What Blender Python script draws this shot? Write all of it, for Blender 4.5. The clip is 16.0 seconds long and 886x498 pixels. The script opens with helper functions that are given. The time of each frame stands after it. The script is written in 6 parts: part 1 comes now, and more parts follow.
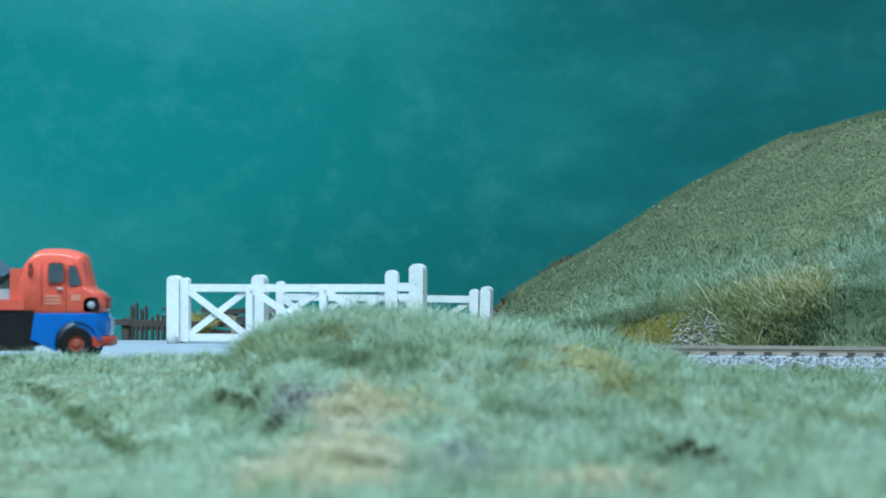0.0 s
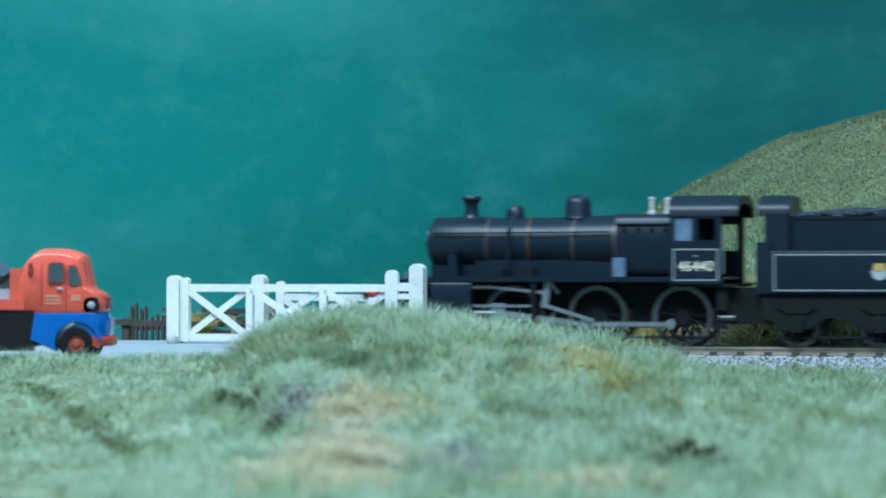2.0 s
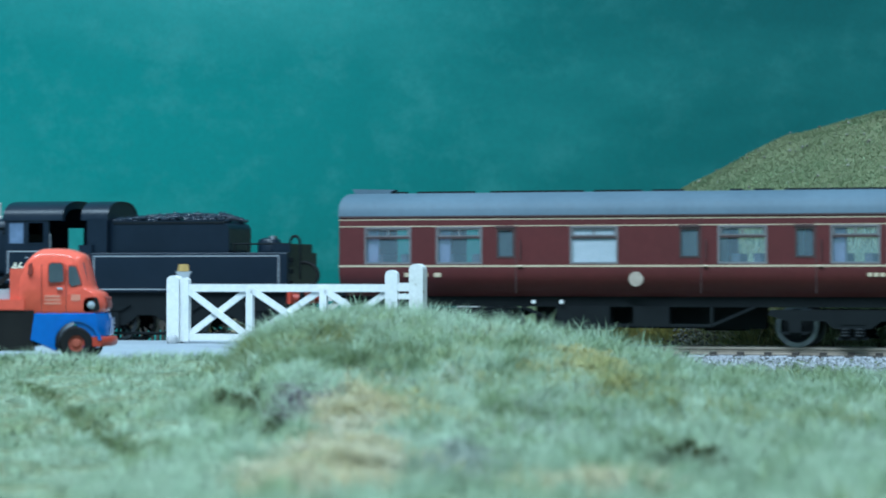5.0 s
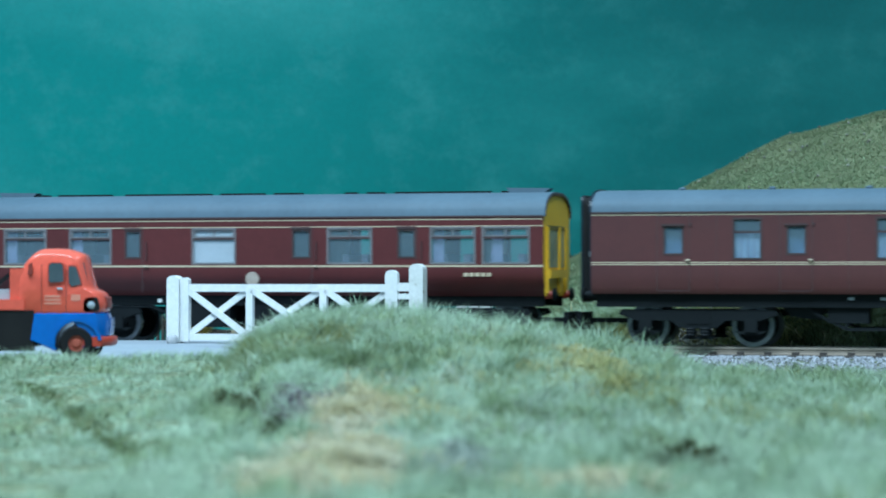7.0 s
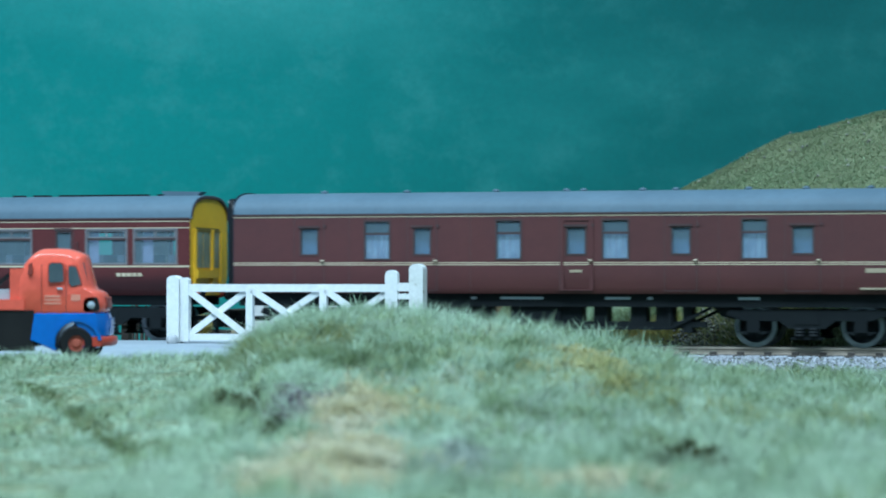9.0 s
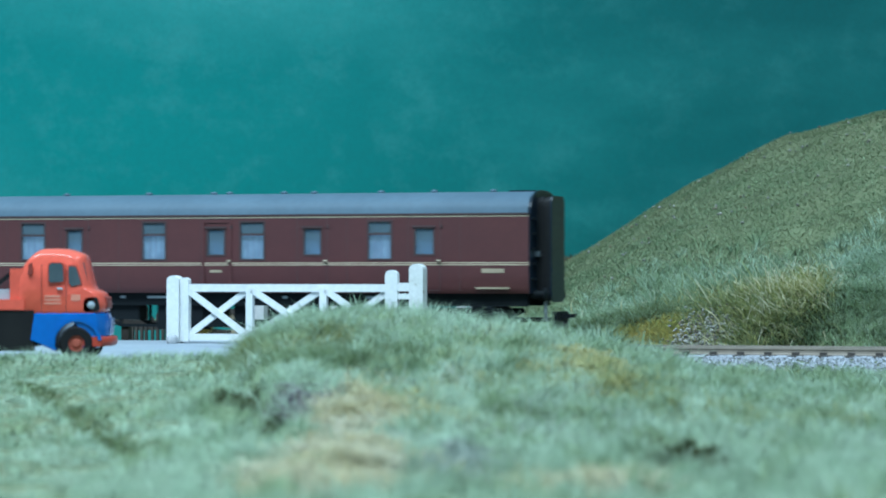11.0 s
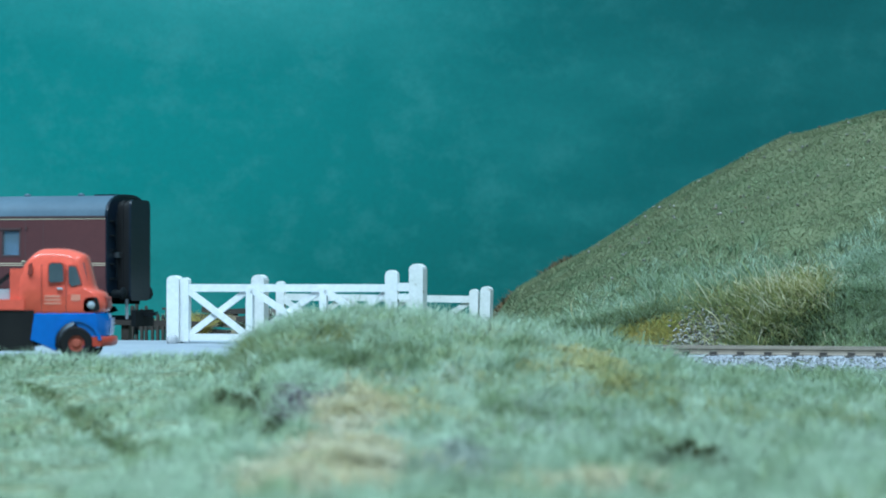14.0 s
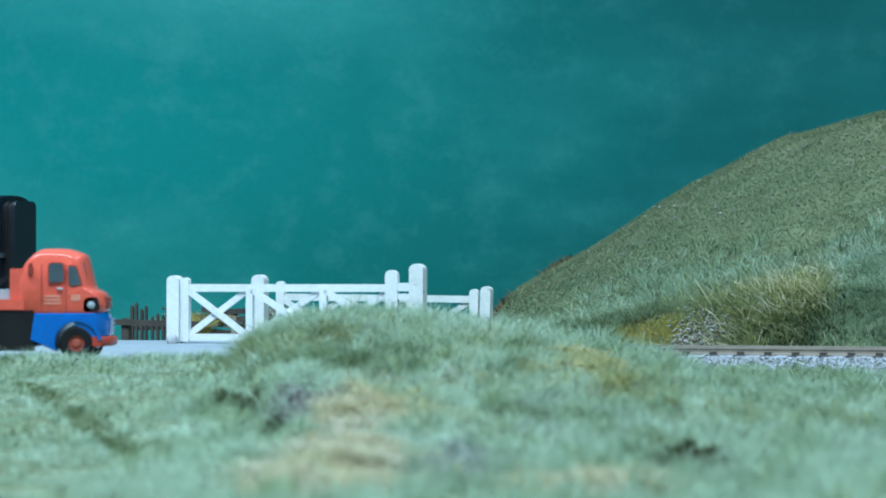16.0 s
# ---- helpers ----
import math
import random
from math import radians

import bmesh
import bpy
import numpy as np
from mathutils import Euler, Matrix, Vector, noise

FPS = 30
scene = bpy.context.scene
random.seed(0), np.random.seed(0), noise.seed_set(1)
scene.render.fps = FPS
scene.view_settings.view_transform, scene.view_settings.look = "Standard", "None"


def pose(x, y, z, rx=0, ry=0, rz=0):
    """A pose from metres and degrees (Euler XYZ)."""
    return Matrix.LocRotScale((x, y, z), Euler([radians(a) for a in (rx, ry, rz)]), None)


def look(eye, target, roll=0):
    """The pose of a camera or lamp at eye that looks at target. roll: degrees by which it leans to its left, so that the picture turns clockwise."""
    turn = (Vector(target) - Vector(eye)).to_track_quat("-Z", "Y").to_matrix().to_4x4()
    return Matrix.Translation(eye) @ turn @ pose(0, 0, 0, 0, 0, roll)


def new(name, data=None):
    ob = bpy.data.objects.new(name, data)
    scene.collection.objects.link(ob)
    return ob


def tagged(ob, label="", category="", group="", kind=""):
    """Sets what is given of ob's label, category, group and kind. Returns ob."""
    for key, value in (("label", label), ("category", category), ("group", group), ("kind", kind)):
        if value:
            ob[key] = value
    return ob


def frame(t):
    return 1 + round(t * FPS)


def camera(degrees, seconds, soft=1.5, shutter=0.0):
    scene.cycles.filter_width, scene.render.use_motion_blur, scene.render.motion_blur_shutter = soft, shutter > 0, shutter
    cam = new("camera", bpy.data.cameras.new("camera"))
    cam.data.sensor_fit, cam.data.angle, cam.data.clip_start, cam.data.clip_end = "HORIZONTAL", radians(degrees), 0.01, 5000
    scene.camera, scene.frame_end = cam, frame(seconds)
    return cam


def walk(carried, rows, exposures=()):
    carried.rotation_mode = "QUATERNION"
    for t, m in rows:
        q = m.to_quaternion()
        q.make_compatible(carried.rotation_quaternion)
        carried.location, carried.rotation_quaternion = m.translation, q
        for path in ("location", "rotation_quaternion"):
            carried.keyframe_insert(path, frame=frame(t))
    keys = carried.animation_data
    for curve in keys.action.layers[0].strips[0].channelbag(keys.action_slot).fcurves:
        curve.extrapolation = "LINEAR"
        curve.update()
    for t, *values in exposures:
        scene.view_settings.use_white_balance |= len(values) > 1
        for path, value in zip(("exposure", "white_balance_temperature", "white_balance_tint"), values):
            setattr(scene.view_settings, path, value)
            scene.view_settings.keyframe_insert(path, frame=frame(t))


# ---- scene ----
# All lengths below are in millimetres of the model (1:76 scale) and turned into metres by MM.
MM = 0.001
CAM_H = 23.4
TH = 0.2977                      # the track runs at this angle to the picture plane
TAN, COS, SIN = math.tan(TH), math.cos(TH), math.sin(TH)
SIDE_Y = 873.7                   # depth of the carriage sides straight ahead
HALF = 17.5                      # half a carriage width

cam = camera(19.22, 16.0, soft=1.9, shutter=0.5)
cam.data.dof.use_dof = True
cam.data.dof.focus_distance = 0.94
cam.data.dof.aperture_fstop = 38.0
CAM_POSE = pose(0, 0, CAM_H * MM, 90 + 0.574, 0, 0)
walk(cam, [(0.0, CAM_POSE), (16.0, CAM_POSE)], [(0.0, 0.14, 5500, 9), (16.0, 0.14, 5500, 9)])

# ---- light: the hall's ceiling tubes and its pale surroundings ----
world = bpy.data.worlds.new("hall_light")
scene.world = world
world.use_nodes = True
world.node_tree.nodes["Background"].inputs[0].default_value = (0.52, 0.86, 1.0, 1)
world.node_tree.nodes["Background"].inputs[1].default_value = 0.40


def area_lamp(name, eye, target, sx, sy, power, colour):
    d = bpy.data.lights.new(name, "AREA")
    d.shape, d.size, d.size_y, d.energy, d.color = "RECTANGLE", sx, sy, power, colour
    ob = new(name, d)
    ob.matrix_world = look(eye, target)
    return ob


area_lamp("lighting_tube", (-0.20, 0.38, 0.84), (-0.04, 0.58, 0), 1.2, 0.2, 20, (0.80, 0.97, 1.0))
area_lamp("lighting_tube", (0.45, 0.9, 1.1), (0.1, 0.95, 0), 1.2, 0.2, 4, (0.80, 0.97, 1.0))


# ---- materials ----
def tree(name):
    m = bpy.data.materials.new(name)
    m.use_nodes = True
    nt = m.node_tree
    return m, nt, nt.nodes["Principled BSDF"]


def add(nt, kind, **props):
    n = nt.nodes.new(kind)
    for k, v in props.items():
        if k == "op":
            n.operation = v
        elif k == "dtype":
            n.data_type = v
        elif k == "btype":
            n.blend_type = v
    return n


def noise_of(nt, scale, detail=4.0, rough=0.6, coords=None, stretch=None):
    n = nt.nodes.new("ShaderNodeTexNoise")
    n.inputs["Scale"].default_value = scale
    n.inputs["Detail"].default_value = detail
    n.inputs["Roughness"].default_value = rough
    c = nt.nodes.new("ShaderNodeTexCoord")
    src = c.outputs["Object"]
    if stretch:
        mp = nt.nodes.new("ShaderNodeMapping")
        mp.inputs["Scale"].default_value = stretch
        nt.links.new(src, mp.inputs["Vector"])
        src = mp.outputs["Vector"]
    nt.links.new(src, n.inputs["Vector"])
    return n


def ramp(nt, src, stops):
    r = nt.nodes.new("ShaderNodeValToRGB")
    el = r.color_ramp.elements
    while len(el) < len(stops):
        el.new(0.5)
    for e, (p, c) in zip(el, stops):
        e.position, e.color = p, (*c, 1)
    nt.links.new(src, r.inputs[0])
    return r


def mix(nt, fac, a, b, btype="MIX"):
    n = nt.nodes.new("ShaderNodeMix")
    n.data_type, n.blend_type = "RGBA", btype
    for val, idx in ((fac, 0), (a, 6), (b, 7)):
        if isinstance(val, (int, float)):
            n.inputs[idx].default_value = val
        elif isinstance(val, tuple):
            n.inputs[idx].default_value = (*val, 1)
        else:
            nt.links.new(val, n.inputs[idx])
    return n.outputs[2]


def bump(nt, bsdf, src, strength, dist):
    b = nt.nodes.new("ShaderNodeBump")
    b.inputs["Strength"].default_value = strength
    b.inputs["Distance"].default_value = dist * MM
    nt.links.new(src, b.inputs["Height"])
    nt.links.new(b.outputs[0], bsdf.inputs["Normal"])


def paint(name, a, b, rough=0.45, metal=0.0, coarse=60.0, fine=900.0, relief=0.03, wear=None, gloss=0.5):
    """A painted or moulded surface: two tones mixed at two scales, uneven gloss, fine relief; wear: a third, worn tone in spots."""
    m, nt, s = tree(name)
    n1, n2 = noise_of(nt, coarse), noise_of(nt, fine)
    col = mix(nt, ramp(nt, n1.outputs[0], [(0.35, (0, 0, 0)), (0.65, (1, 1, 1))]).outputs[0], a, b)
    fineness = ramp(nt, n2.outputs[0], [(0.3, (0.91, 0.91, 0.91)), (0.7, (1.05, 1.05, 1.05))])
    col = mix(nt, 1.0, col, fineness.outputs[0], "MULTIPLY")
    if wear:
        n3 = noise_of(nt, fine * 0.35, 6)
        col = mix(nt, ramp(nt, n3.outputs[0], [(0.63, (0, 0, 0)), (0.72, (0.8, 0.8, 0.8))]).outputs[0], col, wear)
    nt.links.new(col, s.inputs["Base Color"])
    r = nt.nodes.new("ShaderNodeMapRange")
    r.inputs[3].default_value, r.inputs[4].default_value = max(0.05, rough - 0.1), min(1, rough + 0.12)
    nt.links.new(n2.outputs[0], r.inputs[0])
    nt.links.new(r.outputs[0], s.inputs["Roughness"])
    s.inputs["Metallic"].default_value = metal
    s.inputs["Specular IOR Level"].default_value = gloss
    if relief:
        bump(nt, s, n2.outputs[0], 0.4, relief)
    return m


def blades(name, tones, patch_a, patch_b, patch_scale=14.0, rough=0.75):
    """Fibres: each takes its own tone, and the field drifts between two tints over a few centimetres."""
    m, nt, s = tree(name)
    g = nt.nodes.new("ShaderNodeNewGeometry")
    step = 1.0 / max(1, len(tones) - 1)
    col = ramp(nt, g.outputs["Random Per Island"], [(i * step, c) for i, c in enumerate(tones)]).outputs[0]
    n = noise_of(nt, patch_scale, 5, 0.65)
    tint = mix(nt, ramp(nt, n.outputs[0], [(0.38, (0, 0, 0)), (0.62, (1, 1, 1))]).outputs[0], patch_a, patch_b)
    col = mix(nt, 1.0, col, tint, "MULTIPLY")
    nt.links.new(col, s.inputs["Base Color"])
    s.inputs["Roughness"].default_value = rough
    s.inputs["Specular IOR Level"].default_value = 0.25
    # thin fibres let light through
    tr = nt.nodes.new("ShaderNodeBsdfTranslucent")
    nt.links.new(col, tr.inputs["Color"])
    mx = nt.nodes.new("ShaderNodeMixShader")
    mx.inputs[0].default_value = 0.42
    nt.links.new(s.outputs[0], mx.inputs[1])
    nt.links.new(tr.outputs[0], mx.inputs[2])
    nt.links.new(mx.outputs[0], nt.nodes["Material Output"].inputs["Surface"])
    return m


def stones_of(name, tones):
    """Loose stones: each takes its own tone."""
    m, nt, s = tree(name)
    g = nt.nodes.new("ShaderNodeNewGeometry")
    step = 1.0 / (len(tones) - 1)
    col = ramp(nt, g.outputs["Random Per Island"], [(i * step, c) for i, c in enumerate(tones)]).outputs[0]
    n = noise_of(nt, 900, 3)
    col = mix(nt, 1.0, col, ramp(nt, n.outputs[0], [(0.3, (0.75, 0.75, 0.75)), (0.7, (1.1, 1.1, 1.1))]).outputs[0], "MULTIPLY")
    nt.links.new(col, s.inputs["Base Color"])
    s.inputs["Roughness"].default_value = 0.9
    return m


M = {}
M["white"] = paint("white_paint", (0.68, 0.68, 0.67), (0.64, 0.65, 0.64), 0.5, coarse=90, fine=700, relief=0.08)
M["white_worn"] = paint("worn_white_paint", (0.66, 0.66, 0.65), (0.57, 0.58, 0.55), 0.55, coarse=160, fine=900, relief=0.1, wear=(0.22, 0.16, 0.11))
M["maroon"] = paint("crimson_lake", (0.088, 0.017, 0.017), (0.074, 0.015, 0.015), 0.48, coarse=40, fine=500, relief=0.01, gloss=0.35)
M["maroon_b"] = paint("maroon", (0.080, 0.021, 0.020), (0.066, 0.018, 0.018), 0.5, coarse=40, fine=700, relief=0.015)
M["roof_grey"] = paint("roof_grey", (0.080, 0.122, 0.158), (0.064, 0.100, 0.132), 0.65, coarse=30, fine=500, relief=0.03, gloss=0.35)
M["black"] = paint("black_satin", (0.004, 0.0095, 0.018), (0.006, 0.0125, 0.023), 0.36, coarse=70, fine=600, relief=0.02, gloss=0.30)
M["frame_black"] = paint("underframe_black", (0.003, 0.0050, 0.0065), (0.005, 0.0075, 0.009), 0.7, coarse=90, fine=900, relief=0.05, gloss=0.2)
M["rubber"] = paint("rubber", (0.007, 0.007, 0.008), (0.012, 0.012, 0.012), 0.7, coarse=90, fine=900, relief=0.05, gloss=0.2)
M["steel"] = paint("bright_steel", (0.42, 0.44, 0.46), (0.30, 0.31, 0.33), 0.35, 1.0, coarse=120, fine=900, relief=0.02)
M["cream"] = paint("cream_lining", (0.52, 0.43, 0.30), (0.44, 0.35, 0.24), 0.5, coarse=90, fine=900, relief=0)
M["dim_cream"] = paint("dim_cream", (0.36, 0.29, 0.20), (0.30, 0.24, 0.16), 0.5, coarse=90, fine=900, relief=0)
M["grey_line"] = paint("grey_lining", (0.30, 0.32, 0.33), (0.24, 0.25, 0.27), 0.5, coarse=90, fine=900, relief=0)
M["yellow"] = paint("yellow_plastic", (0.78, 0.46, 0.02), (0.68, 0.39, 0.018), 0.4, coarse=50, fine=500, relief=0.02)
M["orange"] = paint("orange_enamel", (0.70, 0.105, 0.062), (0.64, 0.095, 0.056), 0.17, coarse=50, fine=500, relief=0.01)
M["blue"] = paint("blue_enamel", (0.012, 0.115, 0.42), (0.011, 0.105, 0.38), 0.18, coarse=50, fine=500, relief=0.01)
M["red"] = paint("red_beam", (0.45, 0.05, 0.025), (0.36, 0.04, 0.02), 0.4, coarse=50, fine=500, relief=0.01)
M["wood"] = paint("dark_wood", (0.062, 0.050, 0.042), (0.036, 0.030, 0.026), 0.8, coarse=150, fine=1200, relief=0.15)
M["sleeper"] = paint("sleeper", (0.055, 0.045, 0.038), (0.035, 0.030, 0.027), 0.8, coarse=150, fine=1200, relief=0.15)
M["rail"] = paint("rail_side", (0.30, 0.25, 0.20), (0.23, 0.19, 0.15), 0.6, 0.1, coarse=150, fine=1200, relief=0.05)
M["rail_top"] = paint("rail_head", (0.42, 0.39, 0.35), (0.32, 0.29, 0.26), 0.35, 0.9, coarse=150, fine=1200, relief=0.02)
M["road"] = paint("road_grey", (0.26, 0.295, 0.33), (0.21, 0.24, 0.27), 0.9, coarse=45, fine=1200, relief=0.25)
M["stone"] = paint("ballast_stone", (0.40, 0.41, 0.42), (0.26, 0.27, 0.28), 0.9, coarse=500, fine=1500, relief=0.1)
M["ballast"] = stones_of("ballast_stones", [(0.36, 0.37, 0.40), (0.28, 0.29, 0.31), (0.42, 0.43, 0.46), (0.19, 0.19, 0.20), (0.33, 0.34, 0.36), (0.39, 0.40, 0.43)])
M["rubble"] = stones_of("rubble_stones", [(0.30, 0.29, 0.26), (0.14, 0.13, 0.11), (0.40, 0.39, 0.36), (0.22, 0.17, 0.10), (0.08, 0.08, 0.07), (0.34, 0.34, 0.32)])
M["coal"] = paint("coal", (0.008, 0.012, 0.020), (0.018, 0.026, 0.042), 0.2, coarse=400, fine=1500, relief=0.1)
M["bed"] = paint("ballast_bed", (0.33, 0.34, 0.35), (0.22, 0.22, 0.22), 0.95, coarse=150, fine=1500, relief=0.4)
M["timber"] = paint("crossing_timber", (0.20, 0.18, 0.15), (0.14, 0.125, 0.11), 0.85, coarse=150, fine=1200, relief=0.2)
M["window"] = paint("blind_grey", (0.36, 0.39, 0.41), (0.29, 0.32, 0.34), 0.4, coarse=60, fine=600, relief=0)
M["interior"] = paint("interior_cream", (0.32, 0.32, 0.29), (0.22, 0.22, 0.20), 0.6, coarse=60, fine=600, relief=0)
M["seat"] = paint("seat_blue_grey", (0.10, 0.12, 0.16), (0.075, 0.09, 0.125), 0.8, coarse=60, fine=900, relief=0.05)
M["board"] = paint("plain_board", (0.40, 0.40, 0.40), (0.36, 0.36, 0.36), 0.8, coarse=5, fine=60, relief=0)

def ground_material():
    m, nt, s = tree("grass_mat")
    big, mid, fine = noise_of(nt, 9, 5), noise_of(nt, 70, 9, 0.7), noise_of(nt, 700, 4)
    col = ramp(nt, mid.outputs[0], [(0.25, (0.055, 0.068, 0.030)), (0.44, (0.100, 0.122, 0.056)), (0.60, (0.125, 0.148, 0.070)), (0.8, (0.165, 0.178, 0.095))]).outputs[0]
    col = mix(nt, ramp(nt, big.outputs[0], [(0.45, (0, 0, 0)), (0.65, (0.6, 0.6, 0.6))]).outputs[0], col, (0.15, 0.15, 0.075))
    col = mix(nt, 1.0, col, ramp(nt, fine.outputs[0], [(0.3, (0.78, 0.78, 0.78)), (0.7, (1.15, 1.15, 1.15))]).outputs[0], "MULTIPLY")
    nt.links.new(col, s.inputs["Base Color"])
    s.inputs["Roughness"].default_value = 0.95
    bump(nt, s, fine.outputs[0], 0.55, 0.5)
    return m


M["ground"] = ground_material()
# The darker tint puts shade of hollows between tufts into the colour, at random.
M["grass_pale"] = blades("grass_pale", [(0.36, 0.46, 0.32), (0.43, 0.54, 0.39), (0.50, 0.61, 0.46), (0.39, 0.51, 0.37), (0.54, 0.60, 0.47)], (1.16, 1.17, 1.18), (0.62, 0.69, 0.58), 52)
M["grass_mid"] = blades("grass_mid", [(0.24, 0.32, 0.18), (0.30, 0.39, 0.24), (0.36, 0.44, 0.29), (0.22, 0.30, 0.16), (0.40, 0.45, 0.31)], (1.22, 1.22, 1.16), (0.68, 0.76, 0.64), 52)
M["grass_deep"] = blades("grass_deep", [(0.13, 0.19, 0.09), (0.18, 0.25, 0.13), (0.23, 0.29, 0.16), (0.11, 0.16, 0.07), (0.26, 0.30, 0.15)], (1.05, 1.0, 0.95), (0.8, 0.85, 0.75), 30)
M["grass_olive"] = blades("grass_olive", [(0.26, 0.28, 0.10), (0.33, 0.34, 0.14), (0.38, 0.38, 0.19), (0.21, 0.24, 0.09), (0.42, 0.41, 0.23)], (1.1, 1.05, 0.9), (0.75, 0.8, 0.65), 30)
M["grass_hill"] = blades("grass_hill", [(0.24, 0.295, 0.165), (0.29, 0.34, 0.195), (0.35, 0.385, 0.235), (0.20, 0.255, 0.14), (0.38, 0.40, 0.265)], (1.10, 1.05, 0.98), (0.72, 0.84, 0.74), 26)
M["straw"] = blades("straw", [(0.60, 0.57, 0.41), (0.66, 0.64, 0.50), (0.54, 0.47, 0.27), (0.72, 0.70, 0.58)], (1.06, 1.06, 1.04), (0.90, 0.86, 0.68), 38)
M["yellow_straw"] = blades("yellow_straw", [(0.56, 0.50, 0.25), (0.48, 0.47, 0.25), (0.62, 0.57, 0.33), (0.42, 0.46, 0.26)], (1.05, 1.0, 0.9), (0.85, 0.9, 0.75), 30)
M["gold"] = blades("gold_scatter", [(0.58, 0.46, 0.14), (0.48, 0.45, 0.17), (0.62, 0.48, 0.16), (0.40, 0.45, 0.19)], (1.05, 1.0, 0.9), (0.8, 0.9, 0.75), 40)
M["heather"] = blades("heather", [(0.27, 0.25, 0.25), (0.33, 0.30, 0.31), (0.17, 0.16, 0.16), (0.40, 0.38, 0.37)], (1.0, 1.0, 1.0), (0.75, 0.75, 0.75), 40)
M["lichen"] = blades("lichen", [(0.38, 0.46, 0.38), (0.50, 0.56, 0.48), (0.22, 0.28, 0.22), (0.58, 0.60, 0.52)], (1.0, 1.0, 1.0), (0.8, 0.8, 0.8), 40)
M["dark_fibres"] = blades("dark_fibres", [(0.045, 0.06, 0.025), (0.075, 0.085, 0.03), (0.03, 0.04, 0.02)], (1.0, 1.0, 1.0), (0.8, 0.8, 0.8), 40)
M["rust_scatter"] = blades("rust_scatter", [(0.26, 0.14, 0.08), (0.32, 0.20, 0.11), (0.20, 0.13, 0.08)], (1.0, 1.0, 1.0), (0.8, 0.9, 0.75), 40)


def backdrop_material():
    """Teal board brushed with broad, pale, mostly level cloud strokes; fall-off in brightness to the right, top and
    foot is put into the base colour.
    """
    m, nt, s = tree("painted_sky")
    a = noise_of(nt, 5.0, 6, 0.60, stretch=(0.75, 1.0, 2.0))
    b = noise_of(nt, 30, 7, 0.70, stretch=(1.0, 1.0, 1.25))
    d = noise_of(nt, 420, 3, 0.6)
    c = nt.nodes.new("ShaderNodeTexCoord")
    sep = nt.nodes.new("ShaderNodeSeparateXYZ")
    nt.links.new(c.outputs["Object"], sep.inputs[0])

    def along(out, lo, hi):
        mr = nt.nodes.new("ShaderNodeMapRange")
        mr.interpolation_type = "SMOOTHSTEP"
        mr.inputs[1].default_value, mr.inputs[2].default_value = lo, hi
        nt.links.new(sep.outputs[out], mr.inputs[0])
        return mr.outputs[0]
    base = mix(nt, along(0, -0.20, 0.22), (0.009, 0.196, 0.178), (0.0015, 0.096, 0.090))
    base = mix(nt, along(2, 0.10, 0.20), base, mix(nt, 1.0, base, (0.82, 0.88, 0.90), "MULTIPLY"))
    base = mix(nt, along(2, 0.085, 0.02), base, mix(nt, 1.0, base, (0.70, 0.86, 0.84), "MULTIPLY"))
    left = along(0, 0.16, -0.10)
    cloud = ramp(nt, a.outputs[0], [(0.44, (0, 0, 0)), (0.68, (0.75, 0.75, 0.75))]).outputs[0]
    cloud = mix(nt, 1.0, cloud, mix(nt, left, (0.42, 0.42, 0.42), (1, 1, 1)), "MULTIPLY")
    col = mix(nt, cloud, base, (0.040, 0.255, 0.232))
    wisp = ramp(nt, b.outputs[0], [(0.50, (0, 0, 0)), (0.76, (0.36, 0.36, 0.36))]).outputs[0]
    wisp = mix(nt, 1.0, wisp, mix(nt, left, (0.5, 0.5, 0.5), (1, 1, 1)), "MULTIPLY")
    col = mix(nt, wisp, col, (0.085, 0.30, 0.28))
    col = mix(nt, 1.0, col, ramp(nt, d.outputs[0], [(0.3, (0.93, 0.93, 0.93)), (0.7, (1.05, 1.05, 1.05))]).outputs[0], "MULTIPLY")
    nt.links.new(col, s.inputs["Base Color"])
    s.inputs["Roughness"].default_value = 0.9
    return m


M["sky"] = backdrop_material()


# ---- mesh helpers (millimetres) ----
def box(bm, x0, x1, y0, y1, z0, z1):
    v = [bm.verts.new((x, y, z)) for x in (x0, x1) for y in (y0, y1) for z in (z0, z1)]
    for q in ((0, 1, 3, 2), (4, 6, 7, 5), (0, 4, 5, 1), (2, 3, 7, 6), (0, 2, 6, 4), (1, 5, 7, 3)):
        bm.faces.new([v[i] for i in q])
    return bm


def beam(bm, p, q, wy, wz):
    """A straight bar from p to q with a wy x wz section."""
    p, q = Vector(p), Vector(q)
    d = (q - p).normalized()
    side = Vector((0, 1, 0)) if abs(d.y) < 0.9 else Vector((1, 0, 0))
    up = d.cross(side).normalized()
    side = up.cross(d).normalized()
    v = [bm.verts.new(e + side * (a * wy / 2) + up * (b * wz / 2)) for e in (p, q) for a, b in ((-1, -1), (1, -1), (1, 1), (-1, 1))]
    for f in ((3, 2, 1, 0), (4, 5, 6, 7), (0, 1, 5, 4), (1, 2, 6, 5), (2, 3, 7, 6), (3, 0, 4, 7)):
        bm.faces.new([v[i] for i in f])
    return bm


def rod(bm, p, q, r, seg=10, r2=None, caps=True):
    p, q = Vector(p), Vector(q)
    m = Matrix.Translation((p + q) / 2) @ (q - p).to_track_quat("Z", "Y").to_matrix().to_4x4()
    bmesh.ops.create_cone(bm, cap_ends=caps, segments=seg, radius1=r, radius2=r if r2 is None else r2, depth=(q - p).length, matrix=m)
    return bm


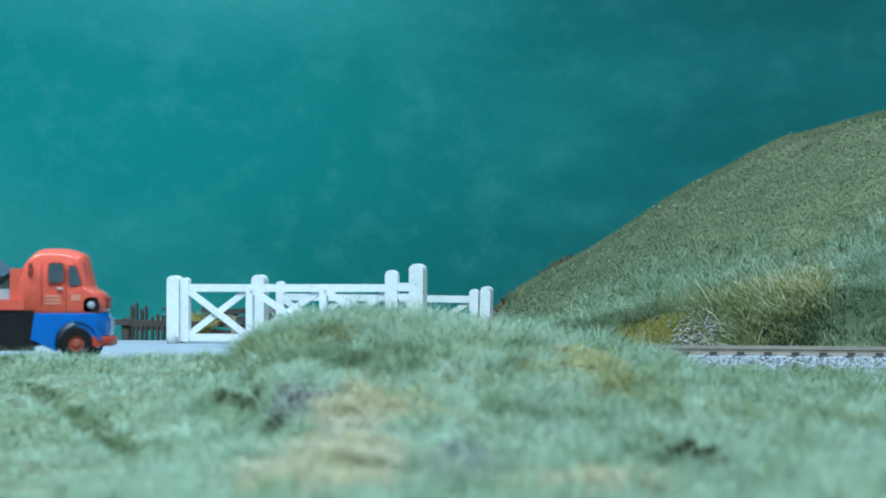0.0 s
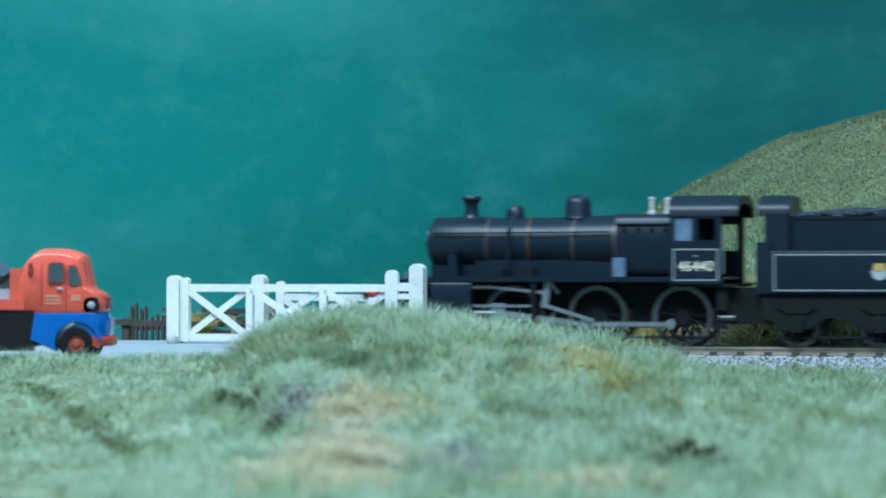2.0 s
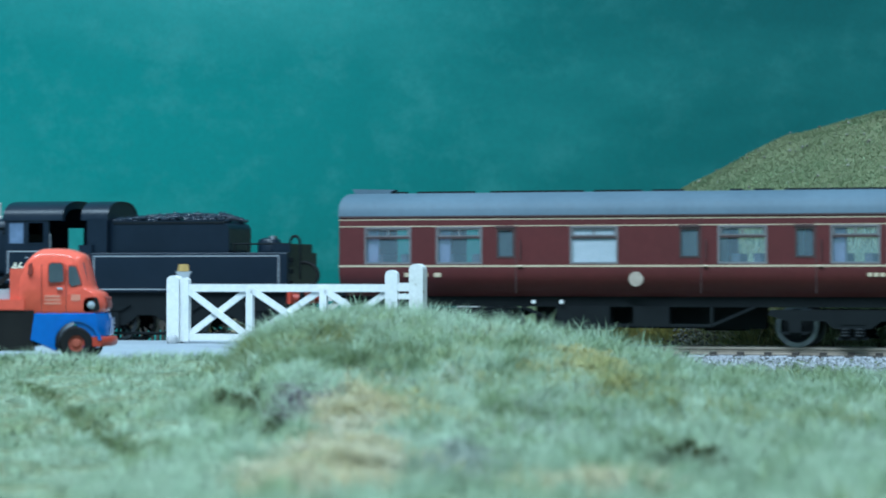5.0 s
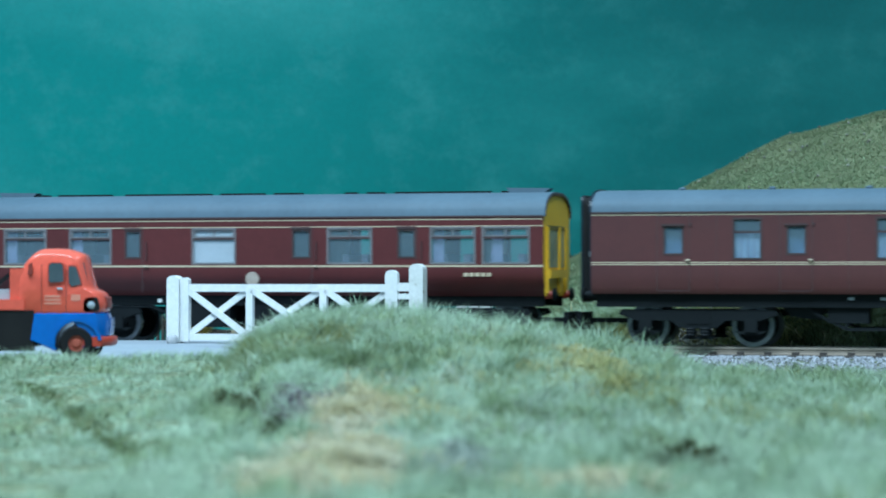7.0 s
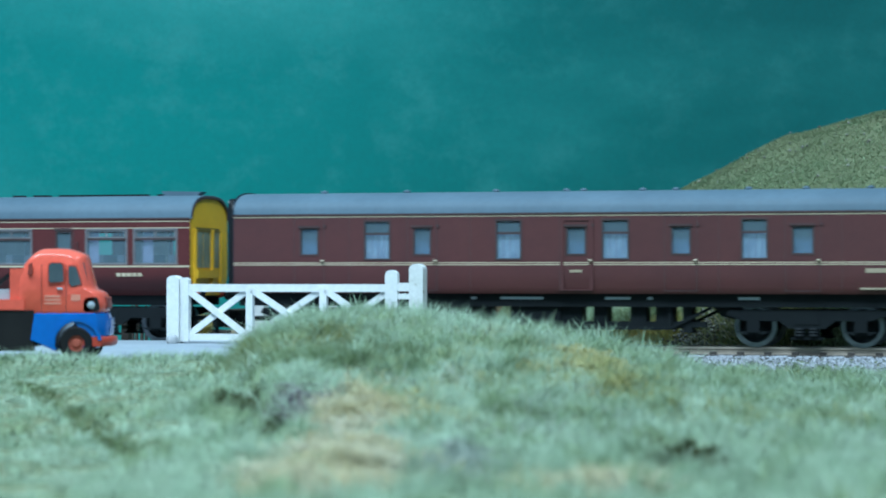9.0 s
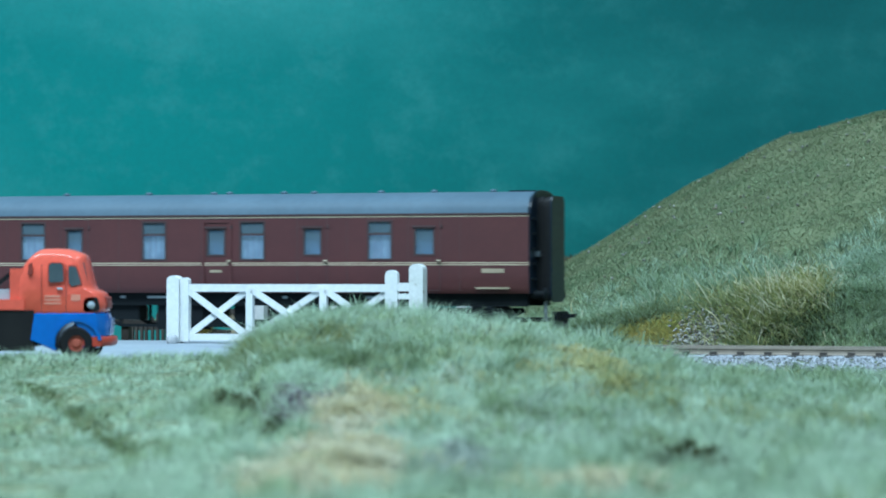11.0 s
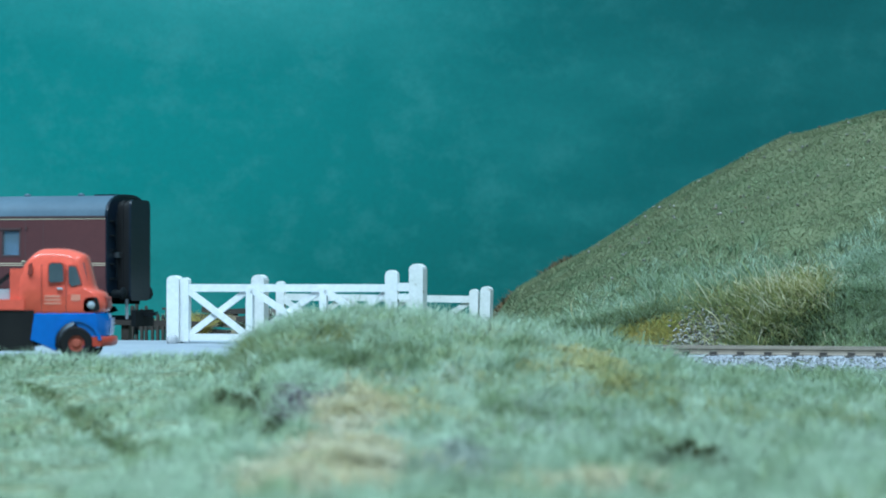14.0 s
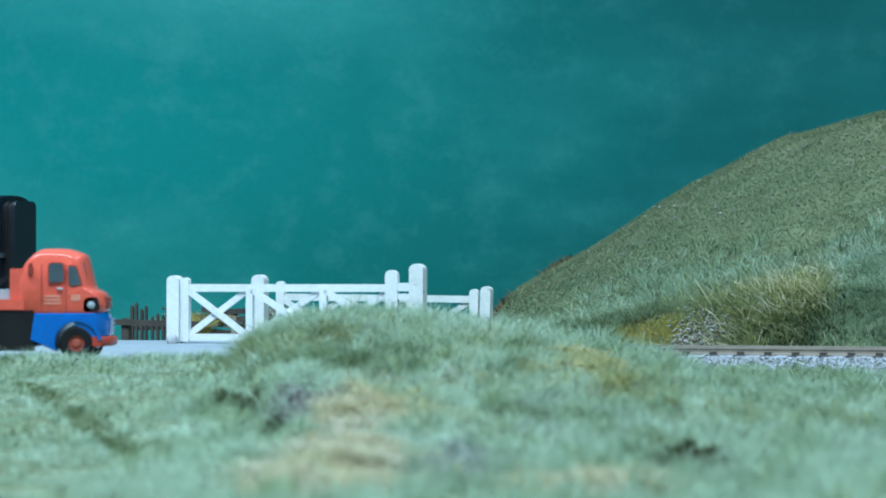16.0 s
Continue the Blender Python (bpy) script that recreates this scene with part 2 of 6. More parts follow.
def lathe(bm, pts, axis="z", seg=20, centre=(0, 0, 0), caps=True):
    """Turn (radius, height) pairs about an axis."""
    rings = []
    for r, h in pts:
        ring = []
        for i in range(seg):
            a = 2 * math.pi * i / seg
            c, s = r * math.cos(a), r * math.sin(a)
            o = {"z": (c, s, h), "y": (c, h, s), "x": (h, c, s)}[axis]
            ring.append(bm.verts.new([o[k] + centre[k] for k in range(3)]))
        rings.append(ring)
    for a, b in zip(rings, rings[1:]):
        for i in range(seg):
            bm.faces.new((a[i], a[(i + 1) % seg], b[(i + 1) % seg], b[i]))
    for ring in (rings[0], rings[-1]) if caps else ():
        if (ring[0].co - ring[seg // 2].co).length > 1e-4:
            bm.faces.new(ring)
    return bm


def prism(bm, outline, a, b, axis="x"):
    """Extrude a closed outline: (y, z) pairs along x, (x, z) pairs along y, (x, y) pairs along z."""
    def at(p, h):
        return {"x": (h, p[0], p[1]), "y": (p[0], h, p[1]), "z": (p[0], p[1], h)}[axis]
    va, vb = [bm.verts.new(at(p, a)) for p in outline], [bm.verts.new(at(p, b)) for p in outline]
    n = len(outline)
    bm.faces.new(va[::-1])
    bm.faces.new(vb)
    for i in range(n):
        bm.faces.new((va[i], va[(i + 1) % n], vb[(i + 1) % n], vb[i]))
    return bm


def mesh_of(name, bm, material, bevel=0.0, smooth=False):
    if bevel:
        bmesh.ops.bevel(bm, geom=[e for e in bm.edges if e.is_manifold and e.calc_face_angle(0) > 0.6], offset=bevel, segments=2, affect="EDGES", profile=0.5)
    bmesh.ops.recalc_face_normals(bm, faces=bm.faces)
    bmesh.ops.scale(bm, vec=(MM, MM, MM), verts=bm.verts)
    me = bpy.data.meshes.new(name)
    bm.to_mesh(me)
    bm.free()
    me.materials.append(material)
    if smooth:
        me.polygons.foreach_set("use_smooth", [True] * len(me.polygons))
        me.set_sharp_from_angle(angle=radians(40))
    return me


def part(name, bm, material, parent=None, label="", bevel=0.0, smooth=False, at=None):
    ob = new(name, mesh_of(name, bm, material, bevel, smooth))
    if parent:
        ob.parent = parent
    if at is not None:
        ob.matrix_basis = at
    return tagged(ob, label=label)


def share(name, me, parent, m):
    ob = new(name, me)
    ob.parent = parent
    ob.matrix_basis = m
    return ob


def thing(name, m, label, category, group="", kind=""):
    ob = new(name)
    ob.empty_display_size = 0.01
    ob.matrix_basis = m
    return tagged(ob, label, category, group, kind)


def B():
    return bmesh.new()


def P(x, y, z, rx=0, ry=0, rz=0):
    return pose(x * MM, y * MM, z * MM, rx, ry, rz)


# local track frame: x along the rails (to the right), y away from the viewer, z up from the rail head, on the centre line
TRACK = P(HALF * SIN, SIDE_Y + HALF * COS, 0, rz=-math.degrees(TH))


def on_track(u, v=0.0, w=0.0):
    return TRACK @ P(u, v, w)


def offset_from_track(x, y):
    return (y - (SIDE_Y - x * TAN)) * COS - HALF


# ---- the land ----
def smooth(a, b, x):
    t = np.clip((x - a) / (b - a), 0, 1)
    return t * t * (3 - 2 * t)


def waves(x, y, seed, size):
    r = np.random.RandomState(seed)
    out = 0
    for k in range(10):
        a, ph, s = r.uniform(0, 2 * math.pi), r.uniform(0, 2 * math.pi), size * r.uniform(0.5, 1.6)
        out = out + np.sin((x * math.cos(a) + y * math.sin(a)) / s * 2 * math.pi + ph)
    return out / 4.5


HUMP_X = (-75, -64, -55, -46, -36, -13, 10, 25, 42, 56, 71, 95)
HUMP_Z = (-16, -7, 0.5, 5.0, 8.4, 8.8, 6.0, 4.0, 2.0, -1.5, -5, -9)
HILL_X = (-60, -25, 0, 20, 66, 110, 146, 186, 230, 300, 420)
HILL_Z = (0, 1, 5, 13.5, 39, 67, 83.5, 93, 97, 96, 90)


def groove_x(y):
    return -94.0 + (614 - y) * 0.288


def land(x, y):
    """Height of the ground, for arrays of x and y."""
    x, y = np.asarray(x, float), np.asarray(y, float)
    v = offset_from_track(x, y)
    # near side
    right = -9.0 - 1.7 * smooth(840, 620, y)
    left = -1.4 - 9.3 * smooth(738, 420, y)
    near = left + (right - left) * smooth(-62, -40, x)
    crest = np.interp(x, HUMP_X, HUMP_Z)
    along = np.where(y > 715, smooth(800, 722, y), smooth(470, 708, y) ** 1.1)
    hump = -10.5 + (crest + 10.5) * along
    near = np.where((x > -75), np.maximum(near, hump), near)
    # a shallow ditch along the foot of the left slope
    ditch = np.exp(-((x + 57 - (690 - y) * 0.13) / 3.6) ** 2) * smooth(720, 670, y) * smooth(470, 530, y)
    near = near - 3.8 * ditch
    groove = np.exp(-((x - groove_x(y)) / 3.2) ** 2) * smooth(640, 600, y) * smooth(400, 440, y)
    near = near - 2.8 * groove
    near = near + 0.7 * waves(x, y, 3, 45) + 0.5 * waves(x, y, 4, 17) + (1.5 * waves(x, y, 6, 11) + 1.5 * waves(x, y, 8, 19)) * smooth(-64, -45, x) * smooth(-30, -40, v)
    near = near + 1.2 * smooth(685, 724, y) * smooth(-56, -70, x)
    road_zone = smooth(-30, -50, x) * smooth(733, 742, y)
    near = near + (-4.5 - near) * road_zone
    # far side
    hill_h = np.interp(x, HILL_X, HILL_Z)
    vv = v + 6 * waves(x, y, 7, 120)
    rise = np.interp(vv, (27, 32, 48, 75, 150, 215, 260, 340, 430), (0, 0.05, 0.27, 0.40, 0.74, 1.0, 1.04, 0.95, 0.7))
    far = -4.5 + hill_h * rise + smooth(40, 90, v) * (1.3 * waves(x, y, 9, 90) + 0.4 * waves(x, y, 11, 25)) * smooth(0, 40, hill_h)
    far = far - 38 * smooth(95, 190, v) * (1 - smooth(0, 22, hill_h))
    # track bed
    z = np.where(v < 0, near, far)
    bed = np.clip((v + 28) / 10.5, 0, 1) * smooth(29, 24, v)
    return z + (-3.3 - z) * bed


def grid_mesh(name, xs, ys, zf, material):
    gx, gy = np.meshgrid(xs, ys)
    co = np.stack([gx, gy, zf(gx, gy)], -1).reshape(-1, 3) * MM
    nx, ny = len(xs), len(ys)
    i = (np.arange(ny - 1)[:, None] * nx + np.arange(nx - 1)[None, :]).ravel()
    quads = np.stack([i, i + 1, i + nx + 1, i + nx], -1)
    return raw_mesh(name, co, quads, material, True)


def raw_mesh(name, co, faces, material, smooth_shade=False):
    me = bpy.data.meshes.new(name)
    k = faces.shape[1]
    me.vertices.add(len(co))
    me.vertices.foreach_set("co", np.ascontiguousarray(co, dtype=np.float32).ravel())
    me.loops.add(faces.size)
    me.loops.foreach_set("vertex_index", np.ascontiguousarray(faces, dtype=np.int32).ravel())
    me.polygons.add(len(faces))
    me.polygons.foreach_set("loop_start", np.arange(0, faces.size, k, dtype=np.int32))
    me.update(calc_edges=True)
    if smooth_shade:
        me.polygons.foreach_set("use_smooth", np.ones(len(faces), dtype=bool))
    me.materials.append(material)
    return me


ground = tagged(new("ground", grid_mesh("ground", np.arange(-420, 460.1, 3.0), np.arange(240, 1430.1, 3.0), land, M["ground"])),
                "uneven model ground covered with green flock", "ground", kind="structure")

bm = B()
box(bm, -420, 460, 240, 1430, -80, -64)
box(bm, -420, 460, 234, 240, -80, -14)
tagged(part("baseboard", bm, M["board"]), "plain grey board that carries the layout", "baseboard", kind="structure")

backdrop_bm = B()
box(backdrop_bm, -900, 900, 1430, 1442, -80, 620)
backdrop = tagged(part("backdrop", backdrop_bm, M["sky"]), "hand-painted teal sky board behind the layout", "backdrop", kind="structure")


# ---- road and track ----
def road_height(x, y):
    return 0.8 - 2.2 * smooth(850, 765, y) + 0.12 * waves(x, y, 21, 60) + 0.05 * waves(x, y, 22, 12) + 0 * x


def road():
    us, vs = np.arange(-330, -9.9, 3.0), np.arange(-13.5, -160, -3.0)
    gu, gv = np.meshgrid(us, vs)
    x = gu * COS + (gv + HALF) * SIN
    y = SIDE_Y - gu * SIN + (gv + HALF) * COS
    keep = y > 733 + 2.0 * waves(x, y, 23, 30)
    z = road_height(x, y) - 6 * smooth(742, 733, y)
    co = np.stack([x, y, z], -1).reshape(-1, 3) * MM
    nx = len(us)
    i = (np.arange(len(vs) - 1)[:, None] * nx + np.arange(nx - 1)[None, :])
    i = i[keep[:-1, :-1]].ravel()
    return raw_mesh("road", co, np.stack([i, i + nx, i + nx + 1, i + 1], -1), M["road"], True)


tagged(new("road", road()), "pale grey road leading to the level crossing", "road", kind="structure")


def track():
    t = thing("railway_track", TRACK, "single railway track with rusty rails on grey ballast", "railway track", kind="structure")
    prof = [(-1.2, -2.5), (1.2, -2.5), (1.2, -2.2), (0.35, -1.9), (0.35, -0.9), (0.65, -0.7), (0.65, -0.06), (0.5, 0), (-0.5, 0), (-0.65, -0.06), (-0.65, -0.7), (-0.35, -0.9), (-0.35, -1.9), (-1.2, -2.2)]
    for v in (-8.9, 8.9):
        part("rail", prism(B(), [(y + v, z) for y, z in prof], -480, 420), M["rail"], t, "rail with a rusty side and a bright top")
        part("rail_head", box(B(), -480, 420, v - 0.45, v + 0.45, 0.0, 0.06), M["rail_top"], t, "bright worn running surface")
    me = mesh_of("sleeper", box(B(), -1.6, 1.6, -16.5, 16.5, -4.0, -2.5), M["sleeper"], 0.2)
    ch = mesh_of("chair", box(box(B(), -1.1, 1.1, -10.9, -9.3, -2.5, -1.5), -1.1, 1.1, -8.5, -7.0, -2.5, -1.5), M["sleeper"], 0.15)
    for k in range(-50, 46):
        share("sleeper", me, t, P(k * 9.0, 0, 0, rz=random.uniform(-0.6, 0.6)))
        if k > -4:
            share("chair", ch, t, P(k * 9.0, 0, 0))
    return t


track()


def stones():
    r = np.random.RandomState(5)
    n = 24000
    u = np.concatenate([r.uniform(-20, 240, 20000), r.uniform(-260, -20, n - 20000)])
    v = np.where(r.rand(n) < 0.8, r.uniform(-29, -9.8, n), r.uniform(-8, 26, n))
    x, y = u * COS + (v + HALF) * SIN, SIDE_Y - u * SIN + (v + HALF) * COS
    s = r.uniform(0.28, 0.7, n)
    z = land(x, y) + s * 0.35
    keep = ~((u < -8) & (v < -12.5))
    x, y, z, s = x[keep], y[keep], z[keep], s[keep]
    n = len(x)
    base = np.array([(1, 0, 0), (0, 1, 0), (-1, 0, 0), (0, -1, 0), (0, 0, 0.8), (0, 0, -0.8)], float)
    co = base[None] * s[:, None, None] * r.uniform(0.6, 1.3, (n, 6, 3)) + np.stack([x, y, z], -1)[:, None, :]
    f = np.array([(0, 1, 4), (1, 2, 4), (2, 3, 4), (3, 0, 4), (1, 0, 5), (2, 1, 5), (3, 2, 5), (0, 3, 5)])
    faces = (f[None] + (np.arange(n) * 6)[:, None, None]).reshape(-1, 3)
    return raw_mesh("ballast", co.reshape(-1, 3) * MM, faces, M["ballast"])


tagged(new("ballast", stones()), "loose grey ballast stones round the sleepers", "ballast", kind="stuff")


# ---- grass ----
def fibres(name, label, x, y, length, width, lean, material, seed, z=None, category="grass", heading=None):
    """One upright tapered fibre at each x, y: bent over by its lean."""
    r = np.random.RandomState(seed)
    n = len(x)
    z = land(x, y) if z is None else z
    ln = length * r.uniform(0.55, 1.25, n)
    a, b = r.uniform(0, 2 * math.pi, n), r.uniform(0, 2 * math.pi, n)
    a = a if heading is None else heading + 0.5 * r.randn(n)
    ld = lean * r.uniform(0.2, 1.4, n)
    w = width * r.uniform(0.7, 1.3, n) / 2
    root = np.stack([x, y, z - 0.3], -1)
    side = np.stack([np.cos(b) * w, np.sin(b) * w * 0.6, 0 * w], -1)
    way = np.stack([np.cos(a) * ld, np.sin(a) * ld, np.sqrt(np.clip(1 - (0.5 * ld) ** 2, 0.15, 1))], -1)
    mid = root + way * (ln * 0.55)[:, None] * np.array((0.6, 0.6, 1.0))
    tip = root + way * ln[:, None] * np.array((1.25, 1.25, 0.95))
    co = np.stack([root - side, root + side, mid + side * 0.8, mid - side * 0.8, tip], 1)
    f = np.array([(0, 1, 2), (0, 2, 3), (3, 2, 4)])
    faces = (f[None] + (np.arange(n) * 5)[:, None, None]).reshape(-1, 3)
    me = raw_mesh(name, co.reshape(-1, 3) * MM, faces, material, True)
    # the pile scatters light like a soft surface, so its normals lean to the sky
    nv = np.stack([np.cos(b) * 0.55, np.sin(b) * 0.55 - 0.2, np.ones(n)], -1)
    nv /= np.linalg.norm(nv, axis=1)[:, None]
    me.normals_split_custom_set_from_vertices(np.repeat(nv, 5, axis=0))
    return tagged(new(name, me), label, category, kind="stuff")


def scatter(n, x0, x1, y0, y1, seed, keep):
    r = np.random.RandomState(seed)
    x, y = r.uniform(x0, x1, n), r.uniform(y0, y1, n)
    k = keep(x, y, r.rand(n))
    return x[k], y[k]


def in_view(x, y, margin=12):
    return np.abs(x) < y * 0.172 + margin


def off_road(x, y):
    v = offset_from_track(x, y)
    return ((x > -52 + 4 * waves(x, y, 31, 25)) | (y < 736 + 3 * waves(x, y, 32, 20))) & (v < -24.6 + 1.4 * waves(x, y, 33, 20))


x, y = scatter(560000, -175, 175, 330, 860, 41, lambda x, y, q: in_view(x, y) & off_road(x, y) & (q < 0.75 + 0.25 * smooth(-70, -40, x)))
# leave room for the patches of other growth
PATCHES = [(-19, 405, 12, 18), (-18, 462, 10, 52), (-17, 540, 9, 28), (-29.5, 566, 5.5, 15), (1, 453, 6, 32), (-46, 584, 6, 22), (-35, 542, 2.5, 12), (38, 650, 10, 55), (43, 455, 7, 34)]
free = np.ones(len(x), bool)
for cx, cy, rx, ry in PATCHES:
    free &= (((x - cx) / rx) ** 2 + ((y - cy) / ry) ** 2 > 1.0 + 0.45 * waves(x, y, 55, 9)) | (np.random.RandomState(7).rand(len(x)) < 0.07)
free &= np.abs(x - groove_x(y)) + 40 * ((y > 620) | (y < 415)) > 2.6 + 1.2 * waves(x, y, 56, 15)
x, y = x[free], y[free]
cut = waves(x, y, 51, 38) + 0.6 * waves(x, y, 52, 14) + smooth(430, 620, y) * 0.4 - 1.0 * smooth(-50, -64, x)
fluff = np.clip(1.0 + 0.7 * waves(x, y, 57, 10), 0.35, 2.0) * (1.0 + 0.45 * smooth(640, 720, y) * smooth(-64, -52, x) * smooth(80, 50, x))
fibres("grass", "pale green static grass on the foreground bank", x[cut <= 0.55], y[cut <= 0.55], fluff[cut <= 0.55] * (1.15 + 1.3 * smooth(690, 725, y[cut <= 0.55]) * smooth(-55, -66, x[cut <= 0.55]) + 2.15 * smooth(-62, -42, x[cut <= 0.55])) * (0.6 + 0.4 * smooth(-29, -42, offset_from_track(x[cut <= 0.55], y[cut <= 0.55]))), 0.24, 1.0, M["grass_pale"], 61)
fibres("grass", "darker olive green static grass on the bank", x[cut > 0.55], y[cut > 0.55], 3.2 * fluff[cut > 0.55], 0.27, 0.85, M["grass_mid"], 62)


def blob(n, cx, cy, rx, ry, seed):
    r = np.random.RandomState(seed)
    a, q = r.uniform(0, 2 * math.pi, n), np.sqrt(r.rand(n)) * (1 + 0.3 * r.randn(n))
    return cx + rx * q * np.cos(a), cy + ry * q * np.sin(a)


# ---- level crossing gates ----
def rounded_post(bm, u, w, d, z0, z1, lean=0.0):
    r = w / 2
    out = [(u - r, z0), (u + r, z0)] + [(u + lean + r * math.cos(a), z1 - r * 0.8 + r * 0.8 * math.sin(a)) for a in np.linspace(0, math.pi, 9)]
    return prism(bm, out, -d / 2, d / 2, "y")


def crossing_gate(name, m, label, bays, top, low, stiles, paint_mat, sag=0.0):
    g = thing(name, m, label, "level crossing gate", "white gates of the level crossing")
    u0, u1 = bays[0], bays[-1]
    part("top_rail", beam(B(), (u0, 0, top), (u1, 0, top - sag), 1.6, 2.5), paint_mat, g, bevel=0.3)
    part("bottom_rail", beam(B(), (u0, 0, low), (u1, 0, low - sag), 1.6, 2.3), paint_mat, g, bevel=0.3)
    for u, w, z1 in stiles:
        part("stile", rounded_post(B(), u, w, 2.4, low - 1.4, z1), paint_mat, g, bevel=0.3)
    for u in bays[1:-1]:
        part("upright", box(B(), u - 1.2, u + 1.2, -1.0, 1.0, low, top), paint_mat, g, bevel=0.25)
    for a, b in zip(bays, bays[1:]):
        part("brace", beam(B(), (a + 0.8, -0.5, top - 0.6), (b - 0.8, -0.5, low + 0.6), 1.0, 2.1), paint_mat, g, bevel=0.2)
        part("brace", beam(B(), (a + 0.8, 0.4, low + 0.6), (b - 0.8, 0.4, top - 0.6), 1.0, 2.1), paint_mat, g, bevel=0.2)
    return g


def gate_post(m, w, z0, z1, label, mat_, lean=0.0):
    p = part("gate_post", rounded_post(B(), 0, w, w, z0, z1, lean), mat_, bevel=0.4, at=m)
    tagged(p, label, "gate post", "white posts of the level crossing")
    return p


hinge = crossing_gate("crossing_gate", on_track(0, -44.5), "white wooden crossing gate with crossed braces, shut across the road",
              (-81.4, -58.4, -32.6, -9.0), 19.2, 2.8, ((-81.4, 3.0, 22.6), (-9.0, 4.2, 25.1)), M["white"])
gate_post(on_track(-85.2, -44.5), 4.3, -1.5, 23.3, "round-topped white wooden latch post beside the road", M["white"])
gate_post(on_track(-0.2, -44.5), 4.7, -9, 27.1, "tall white wooden hinge post with chipped top", M["white_worn"])
part("hinge_strap", box(B(), -7.2, -2.4, -1.0, 1.0, 18.2, 20.9), M["white"], hinge, bevel=0.25)
part("hinge_strap", box(B(), -7.2, -2.4, -0.9, 0.9, 15.6, 17.4), M["white"], hinge, bevel=0.25)
crossing_gate("crossing_gate", on_track(0, 52.5), "weathered white crossing gate beyond the rails, sagging slightly",
              (-84.0, -59.0, -34.0, -9.5), 15.4, -1.0, ((-84.0, 3.2, 21.2), (-9.6, 3.2, 18.4)), M["white_worn"], 0.7)
gate_post(on_track(-92.3, 52.5), 5.0, -6, 23.6, "stout white wooden hinge post beyond the rails", M["white"])
gate_post(on_track(-5.6, 52.0), 3.8, -6, 19.4, "leaning peeling white post beyond the rails", M["white_worn"], 0.8)

bm = B()
bmesh.ops.create_icosphere(bm, subdivisions=2, radius=2.2)
for v in bm.verts:
    v.co *= 1 + 0.18 * noise.noise(v.co * 0.7)
boulder = part("boulder", bm, M["stone"], at=on_track(-84.3, -48.5, 1.6), smooth=True)
tagged(boulder, "small grey boulder at the foot of the gate post", "boulder")


# crossing deck between and beside the rails
deck = thing("crossing_deck", on_track(0), "weathered timber crossing deck laid between the rails", "crossing deck", kind="structure")
for v0, v1 in ((-14.2, -10.2), (-7.4, -4.5), (-4.3, -1.5), (-1.3, 1.5), (1.7, 4.5), (4.7, 7.4), (10.2, 14.5)):
    part("plank", box(B(), -90, -9, v0, v1, -2.4, -0.25 if v0 > -9 else 0.2), M["timber"], deck, bevel=0.25)


# ---- fence, timber and made-up hut beyond the rails ----
def fence():
    f = thing("fence", on_track(-4.7, 50), "dark brown timber fence beside the line", "fence")
    part("post", prism(B(), [(-141.5, -5), (-138.6, -5), (-138.6, 6.8), (-140, 7.4), (-141.5, 6.9)], -1.6, 1.6, "y"), M["wood"], f, bevel=0.25)
    part("rail", beam(B(), (-148, -1.8, 5.9), (-108, -1.8, 5.2), 1.4, 2.1), M["wood"], f, bevel=0.2)
    part("rail", beam(B(), (-172, -1.8, 6.4), (-148, -1.8, 5.9), 1.4, 2.1), M["wood"], f, bevel=0.2)
    part("post", box(B(), -174, -170.5, -1.6, 1.6, -5, 12.4), M["wood"], f, bevel=0.25)
    return f


fence()
pal = thing("picket_fence", on_track(-11, 74), "old dark wooden palings with a missing board", "fence")
for u, w, h in ((-142, 1.2, 11.5), (-140.2, 1.0, 12.6), (-138.0, 1.1, 10.2), (-136.2, 0.9, 11.4), (-133.6, 0.9, 7.2), (-131.4, 1.0, 8.4), (-129.2, 1.0, 7.8), (-127.2, 1.6, 10.6)):
    part("paling", prism(B(), [(u - w / 2, -5), (u + w / 2, -5), (u + w / 2, h - 0.5), (u, h + 0.4), (u - w / 2, h - 0.3)], -0.6, 0.6, "y"), M["wood"], pal, bevel=0.12)
part("rail", beam(B(), (-142, 0.9, 3.0), (-126, 0.9, 3.2), 0.8, 1.6), M["wood"], pal, bevel=0.12)
part("cap", box(B(), -129.2, -125.2, -1.2, 1.2, 10.2, 11.0), M["wood"], pal, bevel=0.12)


def timber_stack():
    t = thing("timber_stack", on_track(-9.5, 92), "untidy heap of brown and tan weathered timbers beyond the crossing", "timber stack")
    r = random.Random(4)
    for row in range(6):
        for k in range(4 - row // 3):
            u = -126 + k * 8.5 + row * 0.9 + r.uniform(-2, 2)
            z, tip = -4 + row * 2.7, r.uniform(-1.6, 1.6)
            bar = beam(B(), (u, r.uniform(-2, 2), z - tip / 2), (u + r.uniform(9, 14), r.uniform(-2, 3), z + tip / 2), r.uniform(2.2, 4.0), r.uniform(1.8, 2.8))
            part("timber", bar, M[r.choice(("wood", "timber", "tan_timber", "wood"))], t, bevel=0.25)
    return t


M["tan_timber"] = paint("tan_timber", (0.30, 0.25, 0.17), (0.20, 0.16, 0.11), 0.85, coarse=150, fine=1200, relief=0.2)
timber_stack()

